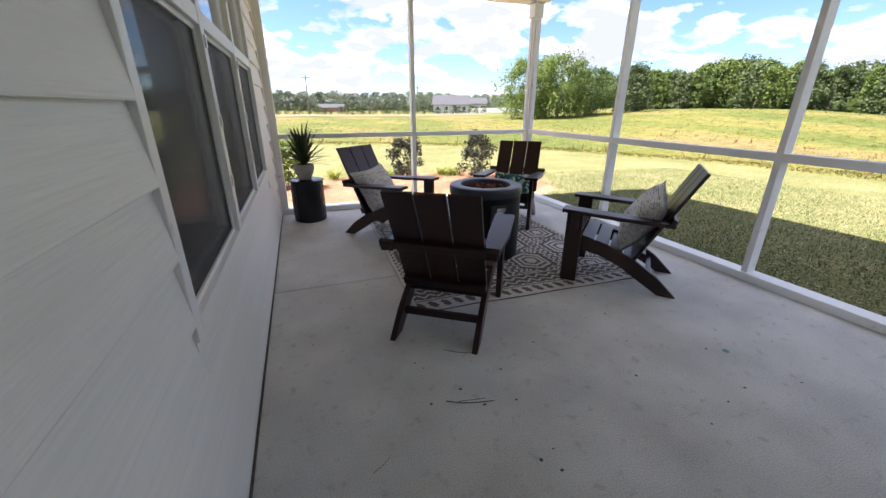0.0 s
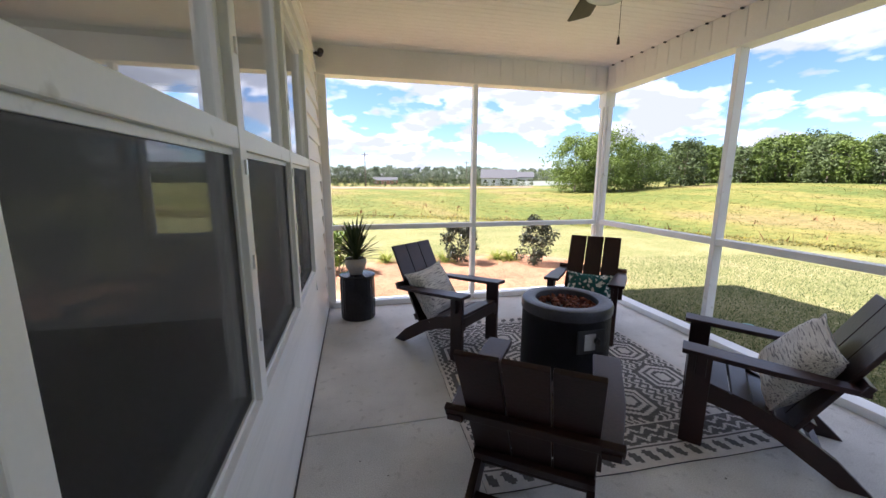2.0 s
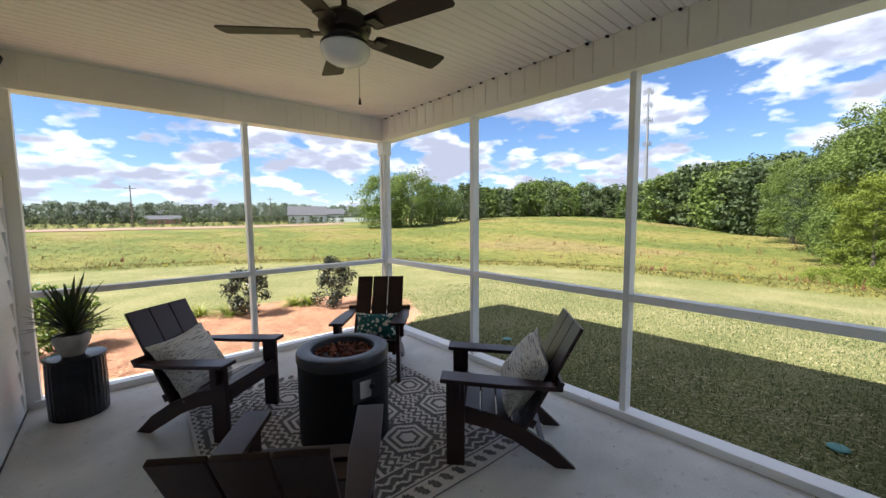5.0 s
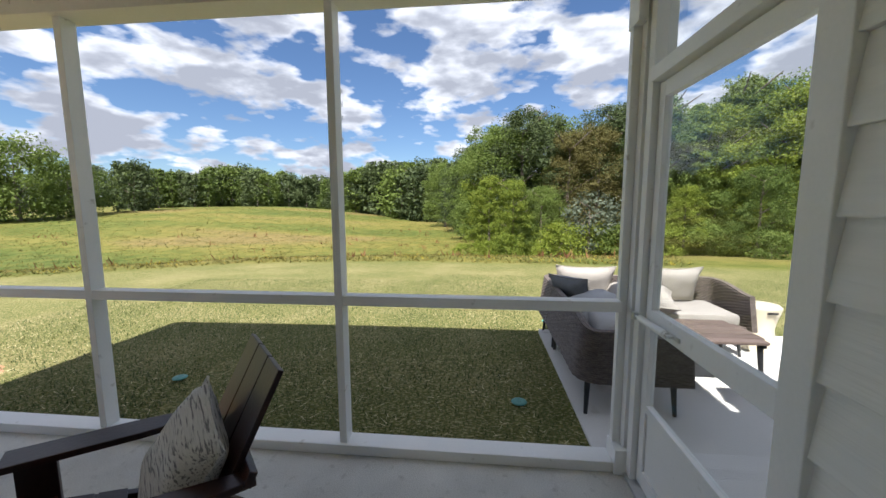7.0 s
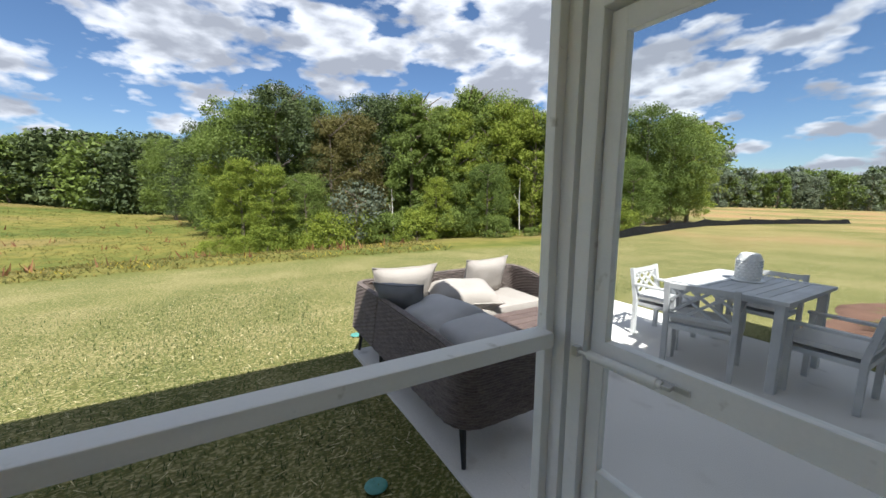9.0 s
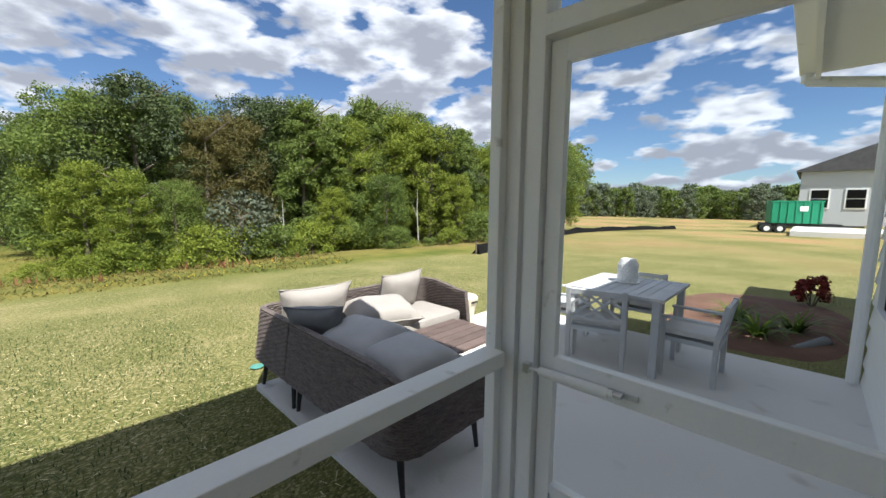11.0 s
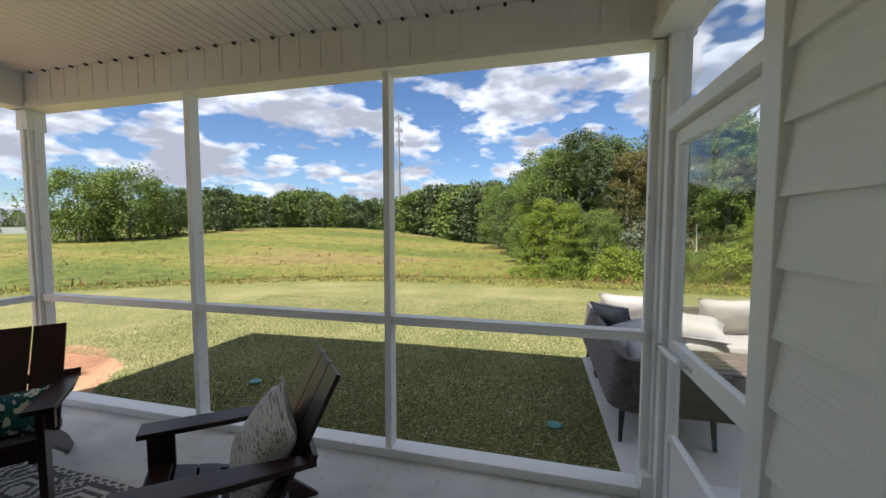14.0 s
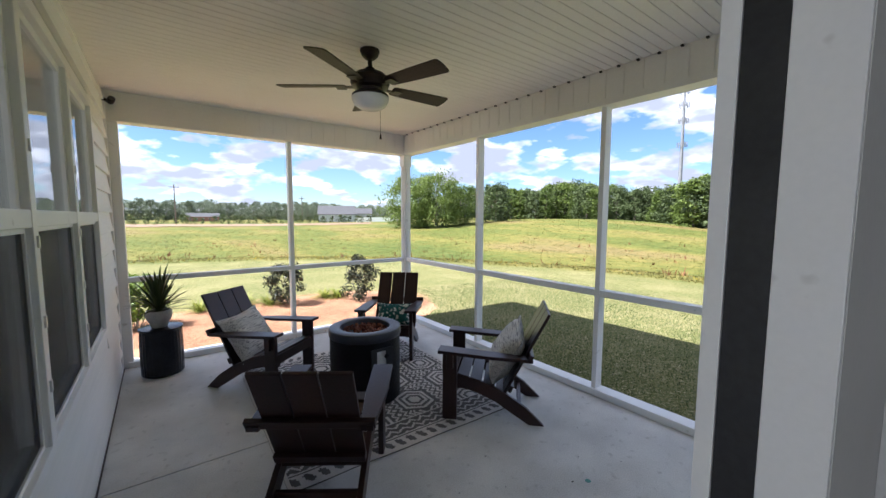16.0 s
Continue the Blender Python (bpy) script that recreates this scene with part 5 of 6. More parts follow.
for j in range(7):
    for k in range(16):
        a = (k + 0.5 * (j % 2)) / 16 * math.tau
        bmesh.ops.create_icosphere(bm, subdivisions=1, radius=0.012, matrix=Matrix.Translation((0.088 * math.cos(a), 0.088 * math.sin(a), 0.03 + j * 0.025)))
tagged(part("bead", bm, M_VASE, vase), kind="stuff")
bm = bmesh.new()
lathe(bm, [(0.0, 0.001), (0.12, 0.001), (0.125, 0.008), (0.0, 0.008)], 32, cap=False)
part("saucer", bm, M_VASE, vase, at=pose(0, 0, -0.001))


def dining_chair(m):
    """Slim outdoor armchair with a lattice back, facing +y."""
    ch = thing("dining_chair", "weathered grey wooden armchair with lattice back and white cushion", "chair", m, group="chairs round the patio table")
    for s in (-1, 1):
        part("leg", boxes((s * 0.25 - 0.022, s * 0.25 + 0.022, 0.20, 0.245, 0.0, 0.60)), M_GREYWOOD, ch, bevel=0.003)
        part("back_leg", boxes((s * 0.25 - 0.022, s * 0.25 + 0.022, -0.25, -0.205, 0.0, 0.45)), M_GREYWOOD, ch, bevel=0.003)
        part("back_post", boxes((s * 0.25 - 0.022, s * 0.25 + 0.022, -0.0225, 0.0225, 0.0, 0.365)), M_GREYWOOD, ch, bevel=0.003, at=pose(0, -0.2275, 0.44, 10, 0, 0))
        part("arm", boxes((s * 0.25 - 0.03, s * 0.25 + 0.03, -0.25, 0.26, 0.60, 0.625)), M_GREYWOOD, ch, bevel=0.006)
    part("seat_frame", boxes((-0.228, 0.228, -0.245, 0.24, 0.36, 0.405)), M_GREYWOOD, ch, bevel=0.003)
    tilt = pose(0, -0.2275, 0.44, 10, 0, 0)
    part("top_rail", boxes((-0.228, 0.228, -0.016, 0.016, 0.30, 0.355)), M_GREYWOOD, ch, bevel=0.003, at=tilt)
    part("lower_rail", boxes((-0.228, 0.228, -0.016, 0.016, 0.03, 0.07)), M_GREYWOOD, ch, bevel=0.003, at=tilt)
    for a, b in (((-0.228, 0.07), (0.06, 0.30)), ((0.228, 0.07), (-0.06, 0.30)), ((-0.228, 0.19), (-0.09, 0.30)), ((0.228, 0.19), (0.09, 0.30)), ((-0.09, 0.07), (0.19, 0.30)), ((0.09, 0.07), (-0.19, 0.30))):
        ln, an = math.hypot(b[0] - a[0], b[1] - a[1]), math.atan2(b[1] - a[1], b[0] - a[0])
        part("lattice_bar", boxes((0, ln, -0.009, 0.009, -0.011, 0.011)), M_GREYWOOD, ch, at=tilt @ Matrix.Translation((a[0], 0.0, a[1])) @ Matrix.Rotation(-an, 4, "Y"))
    return ch


DCH = [(3.71, -2.32, 196), (4.25, -2.72, 93), (3.68, -3.40, 2), (2.985, -2.63, -90)]
DSC = Matrix.Scale(0.93, 4)
dch = dining_chair(pose(DCH[0][0], DCH[0][1], PZ, 0, 0, DCH[0][2]) @ DSC)
for x, y, a in DCH[1:]:
    copy_thing(dch, pose(x, y, PZ, 0, 0, a) @ DSC)
for x, y, a in DCH:
    bm = boxes((-0.225, 0.225, -0.20, 0.235, 0.0, 0.055))
    c = solid("chair_cushion", bm, M_SEATPAD, "white seat cushion tied to a grey dining chair", "cushion", bevel=0.022, smooth=True, group="cushions on the dining chairs", at=pose(x, y, PZ, 0, 0, a) @ DSC @ pose(0, 0, 0.406))


# ---- planting beds, shrubs and small things outside ----
def blob_bed(name, material, outline, label, lift):
    """A raised bed with a soft uneven edge; outline: radii by angle round a centre."""
    (cx, cy), radii = outline
    bm = bmesh.new()
    n, rings = len(radii) * 6, 8
    rows = []
    for i in range(rings + 1):
        t = i / rings
        row = []
        for k in range(n):
            a = math.tau * k / n
            r = float(np.interp(k / 6, np.arange(len(radii) + 1), list(radii) + [radii[0]])) * t * (1 + 0.03 * noise.noise((k * 0.7, t, 3)))
            x, y = cx + r * math.cos(a), cy + r * math.sin(a)
            z = land(x, y)[0] + lift * (1 - t ** 6) + 0.012 * noise.noise((x * 5, y * 5, 0)) - (0.03 if i == rings else 0)
            row.append(bm.verts.new((x, y, z)))
        rows.append(row)
    for a, b in zip(rows, rows[1:]):
        for k in range(n):
            try:
                bm.faces.new((a[k], a[(k + 1) % n], b[(k + 1) % n], b[k]))
            except ValueError:
                pass
    bmesh.ops.remove_doubles(bm, verts=bm.verts, dist=0.0005)
    return solid(name, bm, material, label, "planting bed", smooth=True, kind="structure")


blob_bed("mulch_bed", M_MULCH, ((1.9, 6.25), (2.45, 2.55, 2.3, 1.7, 1.45, 1.5, 1.8, 2.6, 2.9, 2.7, 1.6, 1.35, 1.3, 1.5, 2.2, 2.5)), "orange pine straw mulch bed along the porch", 0.05)
blob_bed("mulch_bed", M_DKMULCH, ((2.75, -5.1), (0.9, 1.0, 1.4, 1.6, 1.55, 1.5, 1.2, 0.95, 0.9, 1.0, 1.4, 1.9, 2.0, 1.9, 1.5, 1.0)), "dark brown bark mulch bed by the patio", 0.05)


def straws(name, n, region, length, width, material, label, seed, lift=0.0, lie=True):
    """Thin loose blades strewn over the ground, as one heap too fine to count."""
    g = np.random.default_rng(seed)
    out = []
    pts = region(g, n)
    for x, y in pts:
        z = land(x, y)[0] + lift
        a = g.uniform(0, math.tau)
        L, w = length * g.uniform(0.5, 1.3), width * g.uniform(0.6, 1.4)
        d = np.array((math.cos(a), math.sin(a), 0.0))
        s = np.array((-math.sin(a), math.cos(a), 0.0)) * w
        if lie:
            p = np.array((x, y, z + g.uniform(0, 0.02)))
            q = p + d * L + np.array((0, 0, g.uniform(-0.012, 0.016)))
        else:
            p = np.array((x, y, z - 0.004))
            q = p + d * L * g.uniform(0.2, 0.9) + np.array((0, 0, L * g.uniform(0.5, 1.0)))
        out.append((p - s, p + s, q))
    ob = new(name, quads_mesh(name, np.array(out), material))
    return tagged(ob, label, "grass" if "grass" in name else "mulch", kind="stuff")


def in_bed(g, n):
    r, a = np.sqrt(g.random(n)), g.random(n) * math.tau
    return np.stack((1.9 + 2.45 * r * np.cos(a), 6.25 + 1.4 * r * np.sin(a)), 1)


def near_lawn(g, n):
    k = int(n * 0.72)
    u = g.random(k) ** 1.3
    a = np.stack((3.24 + 5.8 * u, g.uniform(0.2, 7.2, k)), 1)
    b = np.stack((g.uniform(5.6, 10.0, n - k), g.uniform(-5.5, 2.0, n - k)), 1)
    p = np.concatenate((a, b))
    bed = ((p[:, 0] - 1.9) / 2.5) ** 2 + ((p[:, 1] - 6.25) / 1.45) ** 2 < 1.0
    return p[~bed]


straws("straw_litter", 15000, in_bed, 0.15, 0.0034, M_MULCH, "loose orange pine needles over the bed", 5, 0.05)
straws("grass", 64000, near_lawn, 0.038, 0.0034, M_BLADES, "short mown lawn grass with dry straw tips", 6, 0.0, False)
straws("grass_clippings", 2600, near_lawn, 0.07, 0.003, surface("dry_straw", (0.42, 0.36, 0.18), (0.62, 0.55, 0.33), 20, 0.9, 0.0, 40), "dry pale straw strewn over the lawn", 7, 0.012)


def leaf_cards(g, centres, radius, per, size, flat=0.5, grow=(1.0, 1.0, 1.0), three=False):
    """Small leaves gathered round cluster centres, facing mostly outwards and up."""
    n = len(centres) * per
    c = np.repeat(centres, per, 0)
    r = np.repeat(radius, per)[:, None]
    d = g.normal(size=(n, 3))
    d /= np.linalg.norm(d, axis=1)[:, None]
    p = c + d * r * (1.08 - 0.75 * g.random((n, 1)) ** 2) * np.array(grow)
    nrm = d * 0.9 + np.array((0, 0, flat)) + g.normal(size=(n, 3)) * 0.62
    nrm /= np.linalg.norm(nrm, axis=1)[:, None]
    t = np.cross(nrm, g.normal(size=(n, 3)))
    t /= np.linalg.norm(t, axis=1)[:, None]
    b = np.cross(nrm, t)
    s = size * (0.6 + 0.8 * g.random((n, 1)))
    if three:
        return np.stack((p - t * s * 0.8, p + t * s * 0.8, p + b * s * 1.2), 1)
    return np.stack((p - t * s, p + b * s * 0.55, p + t * s, p - b * s * 0.55), 1)


def shrub(name, x, y, h, w, material, label, seed, n=26, per=70, size=0.022, group=""):
    g = np.random.default_rng(seed)
    z0 = land(x, y)[0] + 0.03
    sh = thing(name, label, "shrub", pose(x, y, z0), group=group)
    a, t = g.random(n) * math.tau, g.random(n) ** 0.8
    rr_ = w / 2 * np.sin(np.pi * (0.18 + 0.72 * t)) * (0.5 + 0.5 * g.random(n))
    cen = np.stack((rr_ * np.cos(a), rr_ * np.sin(a), 0.08 * h + t * 0.88 * h), 1)
    ob = new("foliage", quads_mesh("foliage", leaf_cards(g, cen, 0.09 * h + 0.05 * g.random(n), per, size, 0.3), material))
    ob.parent = sh
    bm = bmesh.new()
    for k in range(9):
        c = cen[k]
        tube(bm, (0.02 * math.cos(k), 0.02 * math.sin(k), -0.06), tuple(c * 0.9), 0.008, 0.003, 5)
    part("stems", bm, M_BARK, sh)
    return sh


shrub("holly_shrub", 1.83, 6.85, 0.78, 0.66, M_SHRUB, "dark leathery round shrub in the pine straw bed", 1, 34, 75, 0.024, "round shrubs in the bed")
shrub("holly_shrub", 3.10, 6.50, 0.86, 0.70, M_SHRUB, "dark leathery round shrub in the pine straw bed", 2, 34, 75, 0.024, "round shrubs in the bed")
shrub("hedge_shrub", -0.25, 6.55, 0.80, 0.80, M_HEDGE, "bright yellow-green leafy shrub by the house corner", 3, 30, 80, 0.03)
shrub("red_shrub", 2.2, -6.6, 0.42, 0.45, M_RED, "dark red shrub against the house wall", 4, 20, 60, 0.03)


def grass_clump(x, y, h, n, material, label, seed, group, wide=1.0):
    g = np.random.default_rng(seed)
    out = []
    for k in range(n):
        a, L, e = g.uniform(0, math.tau), h * g.uniform(0.7, 1.25), g.uniform(0.5, 1.35)
        p = np.array((0.03 * math.cos(a), 0.03 * math.sin(a), -0.01))
        d = np.array((math.cos(a), math.sin(a), 0))
        s = np.array((-math.sin(a), math.cos(a), 0)) * 0.012 * wide
        for j in range(3):
            e1, e2 = e - 0.55 * j, e - 0.55 * (j + 1)
            q = p + (d * math.cos(e1) + np.array((0, 0, math.sin(e1)))) * L / 3
            w0, w1 = 1 - j * 0.28, 1 - (j + 1) * 0.28
            out.append((p - s * w0, p + s * w0, q + s * w1, q - s * w1))
            p = q
    ob = new("grass_clump", quads_mesh("grass_clump", np.array(out), material))
    ob.matrix_basis = pose(x, y, land(x, y)[0] + 0.045)
    return tagged(ob, label, "plant", group)


for k, (x, y) in enumerate(((1.24, 7.35), (1.60, 7.05), (2.62, 7.05), (2.80, 6.95), (0.55, 7.2))):
    grass_clump(x, y, 0.30, 110, M_LIME, "lime green ornamental grass clump in the mulch", 20 + k, "lime grass clumps")
for k, (x, y) in enumerate(((2.65, -4.25), (2.35, -4.7), (2.9, -4.8))):
    grass_clump(x, y, 0.42, 60, M_HEDGE, "green strap-leaved plant in the dark mulch", 30 + k, "strap-leaved plants", 1.5)
for x, y in ((3.79, 0.565), (3.93, 3.42), (5.9, 0.02)):
    bm = bmesh.new()
    lathe(bm, [(0.0, 0.0), (0.055, 0.0), (0.058, 0.005), (0.052, 0.010), (0.03, 0.012), (0.012, 0.010), (0.0, 0.012)], 24, cap=False)
    solid("lawn_marker", bm, M_TEALLID, "round teal plastic disc lying in the lawn", "lawn marker", smooth=True, group="discs in the lawn", at=pose(x, y, land(x, y)[0] + 0.012))
bm = bmesh.new()
tube(bm, (2.35, -4.05, -0.03), (2.1, -4.5, 0.02), 0.05, 0.06, 10)
solid("drain_pipe", bm, M_DKGREY, "dark green drain pipe end lying in the mulch", "pipe", smooth=True)

# ---- meadow growth ----
def meadow_pts(g, n, lo, hi, a0=-25, a1=112):
    az = g.uniform(a0, a1, n)
    s = lo + (hi - lo) * g.random(n) ** 1.25
    r = np.array([lawn_edge(a) for a in az]) + s
    return np.stack((r * np.sin(np.radians(az)), r * np.cos(np.radians(az))), 1)


def tufts(name, n, lo, hi, h, w, material, label, seed, blades=4):
    g = np.random.default_rng(seed)
    out = []
    for x, y in meadow_pts(g, n, lo, hi):
        z = land(x, y)[0]
        k = 1.0 + math.hypot(x, y) / 60
        for b in range(blades):
            a, L = g.uniform(0, math.tau), h * g.uniform(0.5, 1.2)
            o = g.normal(size=2) * 0.09 * k
            s = np.array((math.cos(a), math.sin(a), 0)) * w * k * g.uniform(0.5, 1.3)
            tip = np.array((x + o[0] + g.normal() * 0.12, y + o[1] + g.normal() * 0.12, z + L))
            base = np.array((x + o[0], y + o[1], z - 0.03))
            out.append((base - s, base + s, tip))
    return tagged(new(name, quads_mesh(name, np.array(out), material)), label, "grass", kind="stuff")


tufts("meadow_grass", 24000, 0.2, 60, 0.075, 0.020, M_WEEDS, "uncut green and straw-yellow meadow grass", 11)
tufts("meadow_weeds", 260, 2, 30, 0.30, 0.03, M_RUST, "scattered rusty brown seed heads in the meadow", 12, 3)
tufts("goldenrod", 240, 0.5, 4.5, 0.10, 0.012, leafy("yellow_flower", (0.30, 0.24, 0.02), (0.55, 0.42, 0.03), 0.7, 0.3, 0.0), "yellow flowering weeds along the lawn edge", 13, 3)


# ---- trees ----
def crown_mesh(seed, h, w, clusters, per, size, material, low=0.06, peak=0.55, lumps=0.35):
    g = np.random.default_rng(seed)
    t = low + (1 - low) * g.random(clusters) ** 0.85
    a = g.random(clusters) * math.tau
    prof = np.where(t < peak, 0.62 + 0.38 * np.sin(np.pi / 2 * (t - low) / (peak - low)), np.sqrt(np.maximum(0.02, 1 - ((t - peak) / (1.04 - peak)) ** 2)))
    lump = 1 + lumps * np.sin(a * 3 + seed) * np.sin(t * 7 + seed * 2)
    rad = w / 2 * prof * lump * (0.35 + 0.65 * g.random(clusters) ** 0.5)
    cen = np.stack((rad * np.cos(a), rad * np.sin(a), t * h * 0.96), 1)
    cr = w * (0.075 + 0.12 * g.random(clusters) ** 1.5) * (110 / clusters) ** 0.33
    return quads_mesh("crown", leaf_cards(g, cen, cr, per, size, 0.5, (1.15, 1.15, 0.8), True), material)


def trunk_mesh(seed, h, r):
    g = random.Random(seed)
    bm = bmesh.new()
    p, d = Vector((0, 0, -0.3)), Vector((0, 0, 1))
    for k in range(5):
        q = p + (d + Vector((g.uniform(-0.08, 0.08), g.uniform(-0.08, 0.08), 0))) * h * 0.17
        tube(bm, p, q, r * (1 - k * 0.17), r * (1 - (k + 1) * 0.17), 8)
        if k:
            for j in range(2):
                a = g.random() * math.tau
                tube(bm, q, q + Vector((math.cos(a) * h * 0.2, math.sin(a) * h * 0.2, h * 0.13)), r * 0.35, r * 0.1, 6)
        p = q
    return mesh_of("trunk", bm, M_BARK)


def tree_kind(seed, h, w, clusters, per, size, material, **kw):
    return crown_mesh(seed, h, w, clusters, per, size, material, **kw), trunk_mesh(seed, h, 0.14 + h * 0.008)


def plant(kind, x, y, scale, turn, label, group, sz=1.0, sink=0.0):
    z = land(x, y)[0] - sink
    tr = thing("tree", label, "tree", Matrix.LocRotScale((x, y, z), Euler((0, 0, turn)), (scale, scale, scale * sz)), group=group)
    for nm, me in zip(("crown", "trunk"), kind):
        ob = new(nm, me)
        ob.parent = tr
    return tr


def polar(az, r):
    return 2.0 + r * math.sin(radians(az)), 1.0 + r * math.cos(radians(az))


# how high the treetops stand against the sky, by bearing (degrees)
SKY_AZ = [-60, 12, 30, 44, 50, 55, 60, 65, 69.5, 73, 79, 84, 87, 88.5, 92.5, 97, 102, 103.6, 110, 115, 118, 123, 127, 133, 138, 140, 145, 147, 150.5, 154, 155, 156, 169, 195]
SKY_EL = [1.9, 1.9, 1.6, 4.9, 4.5, 4.8, 4.3, 3.8, 4.1, 5.9, 6.1, 6.4, 6.8, 9.4, 12.2, 13.2, 12.1, 10.6, 13.0, 13.5, 11.6, 14.2, 13.6, 12.0, 10.4, 8.6, 9.3, 11.3, 9.5, 8.0, 5.0, 3.0, 2.4, 2.5]


def tree_height(az, r):
    """Height of a tree at that bearing and distance whose top meets the skyline."""
    return math.tan(radians(float(np.interp(az, SKY_AZ, SKY_EL)))) * r + 1.45 - land(*polar(az, r))[0]


rr = random.Random(17)
G_NEAR = "trees at the edge of the wood"
near = [tree_kind(41, 9.0, 5.6, 220, 150, 0.070, M_LEAF, lumps=0.5), tree_kind(42, 9.0, 4.2, 200, 150, 0.066, M_LEAF2, peak=0.3, lumps=0.5), tree_kind(43, 9.0, 5.2, 220, 150, 0.068, M_LEAF3, lumps=0.5),
        tree_kind(44, 9.0, 4.2, 210, 140, 0.056, M_LEAF4, peak=0.28), tree_kind(45, 9.0, 3.1, 190, 150, 0.064, M_LEAF, peak=0.25, lumps=0.5)]
NEAR_L = ["broad green leafy tree at the wood's edge", "slender yellow-green tree at the wood's edge", "dense deep green tree at the wood's edge", "olive brown cedar at the wood's edge", "tall thin pale green sapling tree"]
for az, r, k, f in ((84.5, 47, 0, 0.95), (86.8, 40, 2, 0.95), (88.8, 33, 0, 0.85), (90.6, 28, 1, 0.72), (93, 28, 0, 0.94), (97, 27.5, 2, 1.0), (100.5, 29, 0, 0.98), (103.5, 26, 3, 0.97), (107, 26.5, 3, 0.93), (110, 29, 2, 1.0), (112.5, 30, 0, 0.95), (115, 26.5, 4, 1.0), (117.5, 28, 1, 0.98),
                    (119.5, 26, 4, 0.97), (121.5, 26.5, 1, 0.9), (123.2, 28, 4, 1.0), (125.5, 29, 0, 0.98), (128, 27, 1, 0.95), (130.5, 28, 4, 1.0), (132.5, 26.5, 1, 0.95), (135, 28, 2, 0.97), (137.5, 27, 4, 1.0), (140, 28.5, 1, 0.97), (142.5, 29, 1, 1.0), (144.5, 30, 4, 0.97),
                    (147.5, 31, 0, 0.98), (150.5, 33, 0, 0.98), (152.5, 35, 1, 0.95), (91.5, 24, 1, 0.62), (95.5, 23.4, 1, 0.55), (99.5, 23.6, 0, 0.5), (118.5, 23.5, 1, 0.48), (126, 23.5, 0, 0.52), (137, 25, 1, 0.6), (146, 27, 0, 0.6)):
    r -= 4.2
    x, y = polar(az, r)
    plant(near[k], x, y, tree_height(az, r) * f * 1.04 / 9.0, az * 0.7, NEAR_L[k], G_NEAR)
for az in range(89, 152, 5):
    r = 29 + (az % 3) * 2.2
    plant(near[2] if az % 2 else near[0], *polar(az, r), tree_height(az, r) * 0.93 / 9.0, az * 1.3, "deep green tree standing further back in the wood", G_NEAR)
silver = tree_kind(48, 3.6, 3.0, 46, 36, 0.10, M_LEAF5)
plant(silver, *polar(106.5, 19.0), 0.85, 1.0, "silvery dead-leaved small tree at the wood's edge", G_NEAR)
bush = [(crown_mesh(60 + k, 2.0, 2.8, 80, 60, 0.06, m, low=0.02, peak=0.3), trunk_mesh(60 + k, 1.2, 0.05)) for k, m in enumerate((M_LEAF2, M_LEAF, M_LEAF2))]
rr = random.Random(21)
for k in range(26):
    az = 88 + k * 2.3 + rr.uniform(-1.0, 1.0)
    r = 18.6 + rr.uniform(-0.7, 1.4) + max(0, az - 128) * 0.16
    x, y = polar(az, r)
    b = plant(rr.choice(bush), x, y, rr.choice((0.2, 0.3, 0.4, 0.55, 0.8)) * rr.uniform(0.85, 1.15), rr.random() * 6, "low leafy undergrowth bush before the trees", "bushes at the wood's edge", 0.9)
    b.name = "bush"
    tagged(b, category="bush")
for az, r, h in ((112, 18.8, 2.6), (131, 20.4, 3.0)):
    x, y = polar(az, r)
    bm = bmesh.new()
    tube(bm, (0, 0, 0), (0.09, 0.02, h * 0.6), 0.032, 0.022, 7)
    tube(bm, (0.09, 0.02, h * 0.6), (-0.03, 0.1, h), 0.022, 0.008, 7)
    tube(bm, (0.075, 0.02, h * 0.5), (0.4, 0.1, h * 0.72), 0.014, 0.006, 6)
    solid("bare_trunk", bm, surface("pale_bark", (0.36, 0.34, 0.30), (0.52, 0.50, 0.46), 6, 0.9, 0.3, 30), "pale bare sapling trunk before the wood", "tree", group="pale bare trunks", at=pose(x, y, land(x, y)[0]))

far = [tree_kind(71, 11.0, 8.6, 120, 26, 0.34, M_LEAF3, low=0.0, peak=0.45, lumps=0.5), tree_kind(72, 11.0, 7.0, 115, 26, 0.32, M_LEAF3, low=0.0, peak=0.38, lumps=0.5), tree_kind(73, 11.0, 7.6, 115, 26, 0.32, M_LEAF, low=0.0, peak=0.5, lumps=0.4),
       tree_kind(74, 11.0, 5.0, 100, 26, 0.30, M_LEAF, low=0.0, peak=0.3, lumps=0.3), tree_kind(75, 11.0, 9.6, 120, 26, 0.34, M_LEAF4, low=0.0, peak=0.55, lumps=0.5),
       tree_kind(76, 11.0, 8.8, 120, 26, 0.32, M_HAZELEAF, low=0.0, peak=0.5, lumps=0.5), tree_kind(77, 11.0, 7.4, 120, 26, 0.30, M_HAZELEAF, low=0.0, peak=0.42, lumps=0.4)]
G_FAR = "far treeline across the meadow"
rr = random.Random(31)


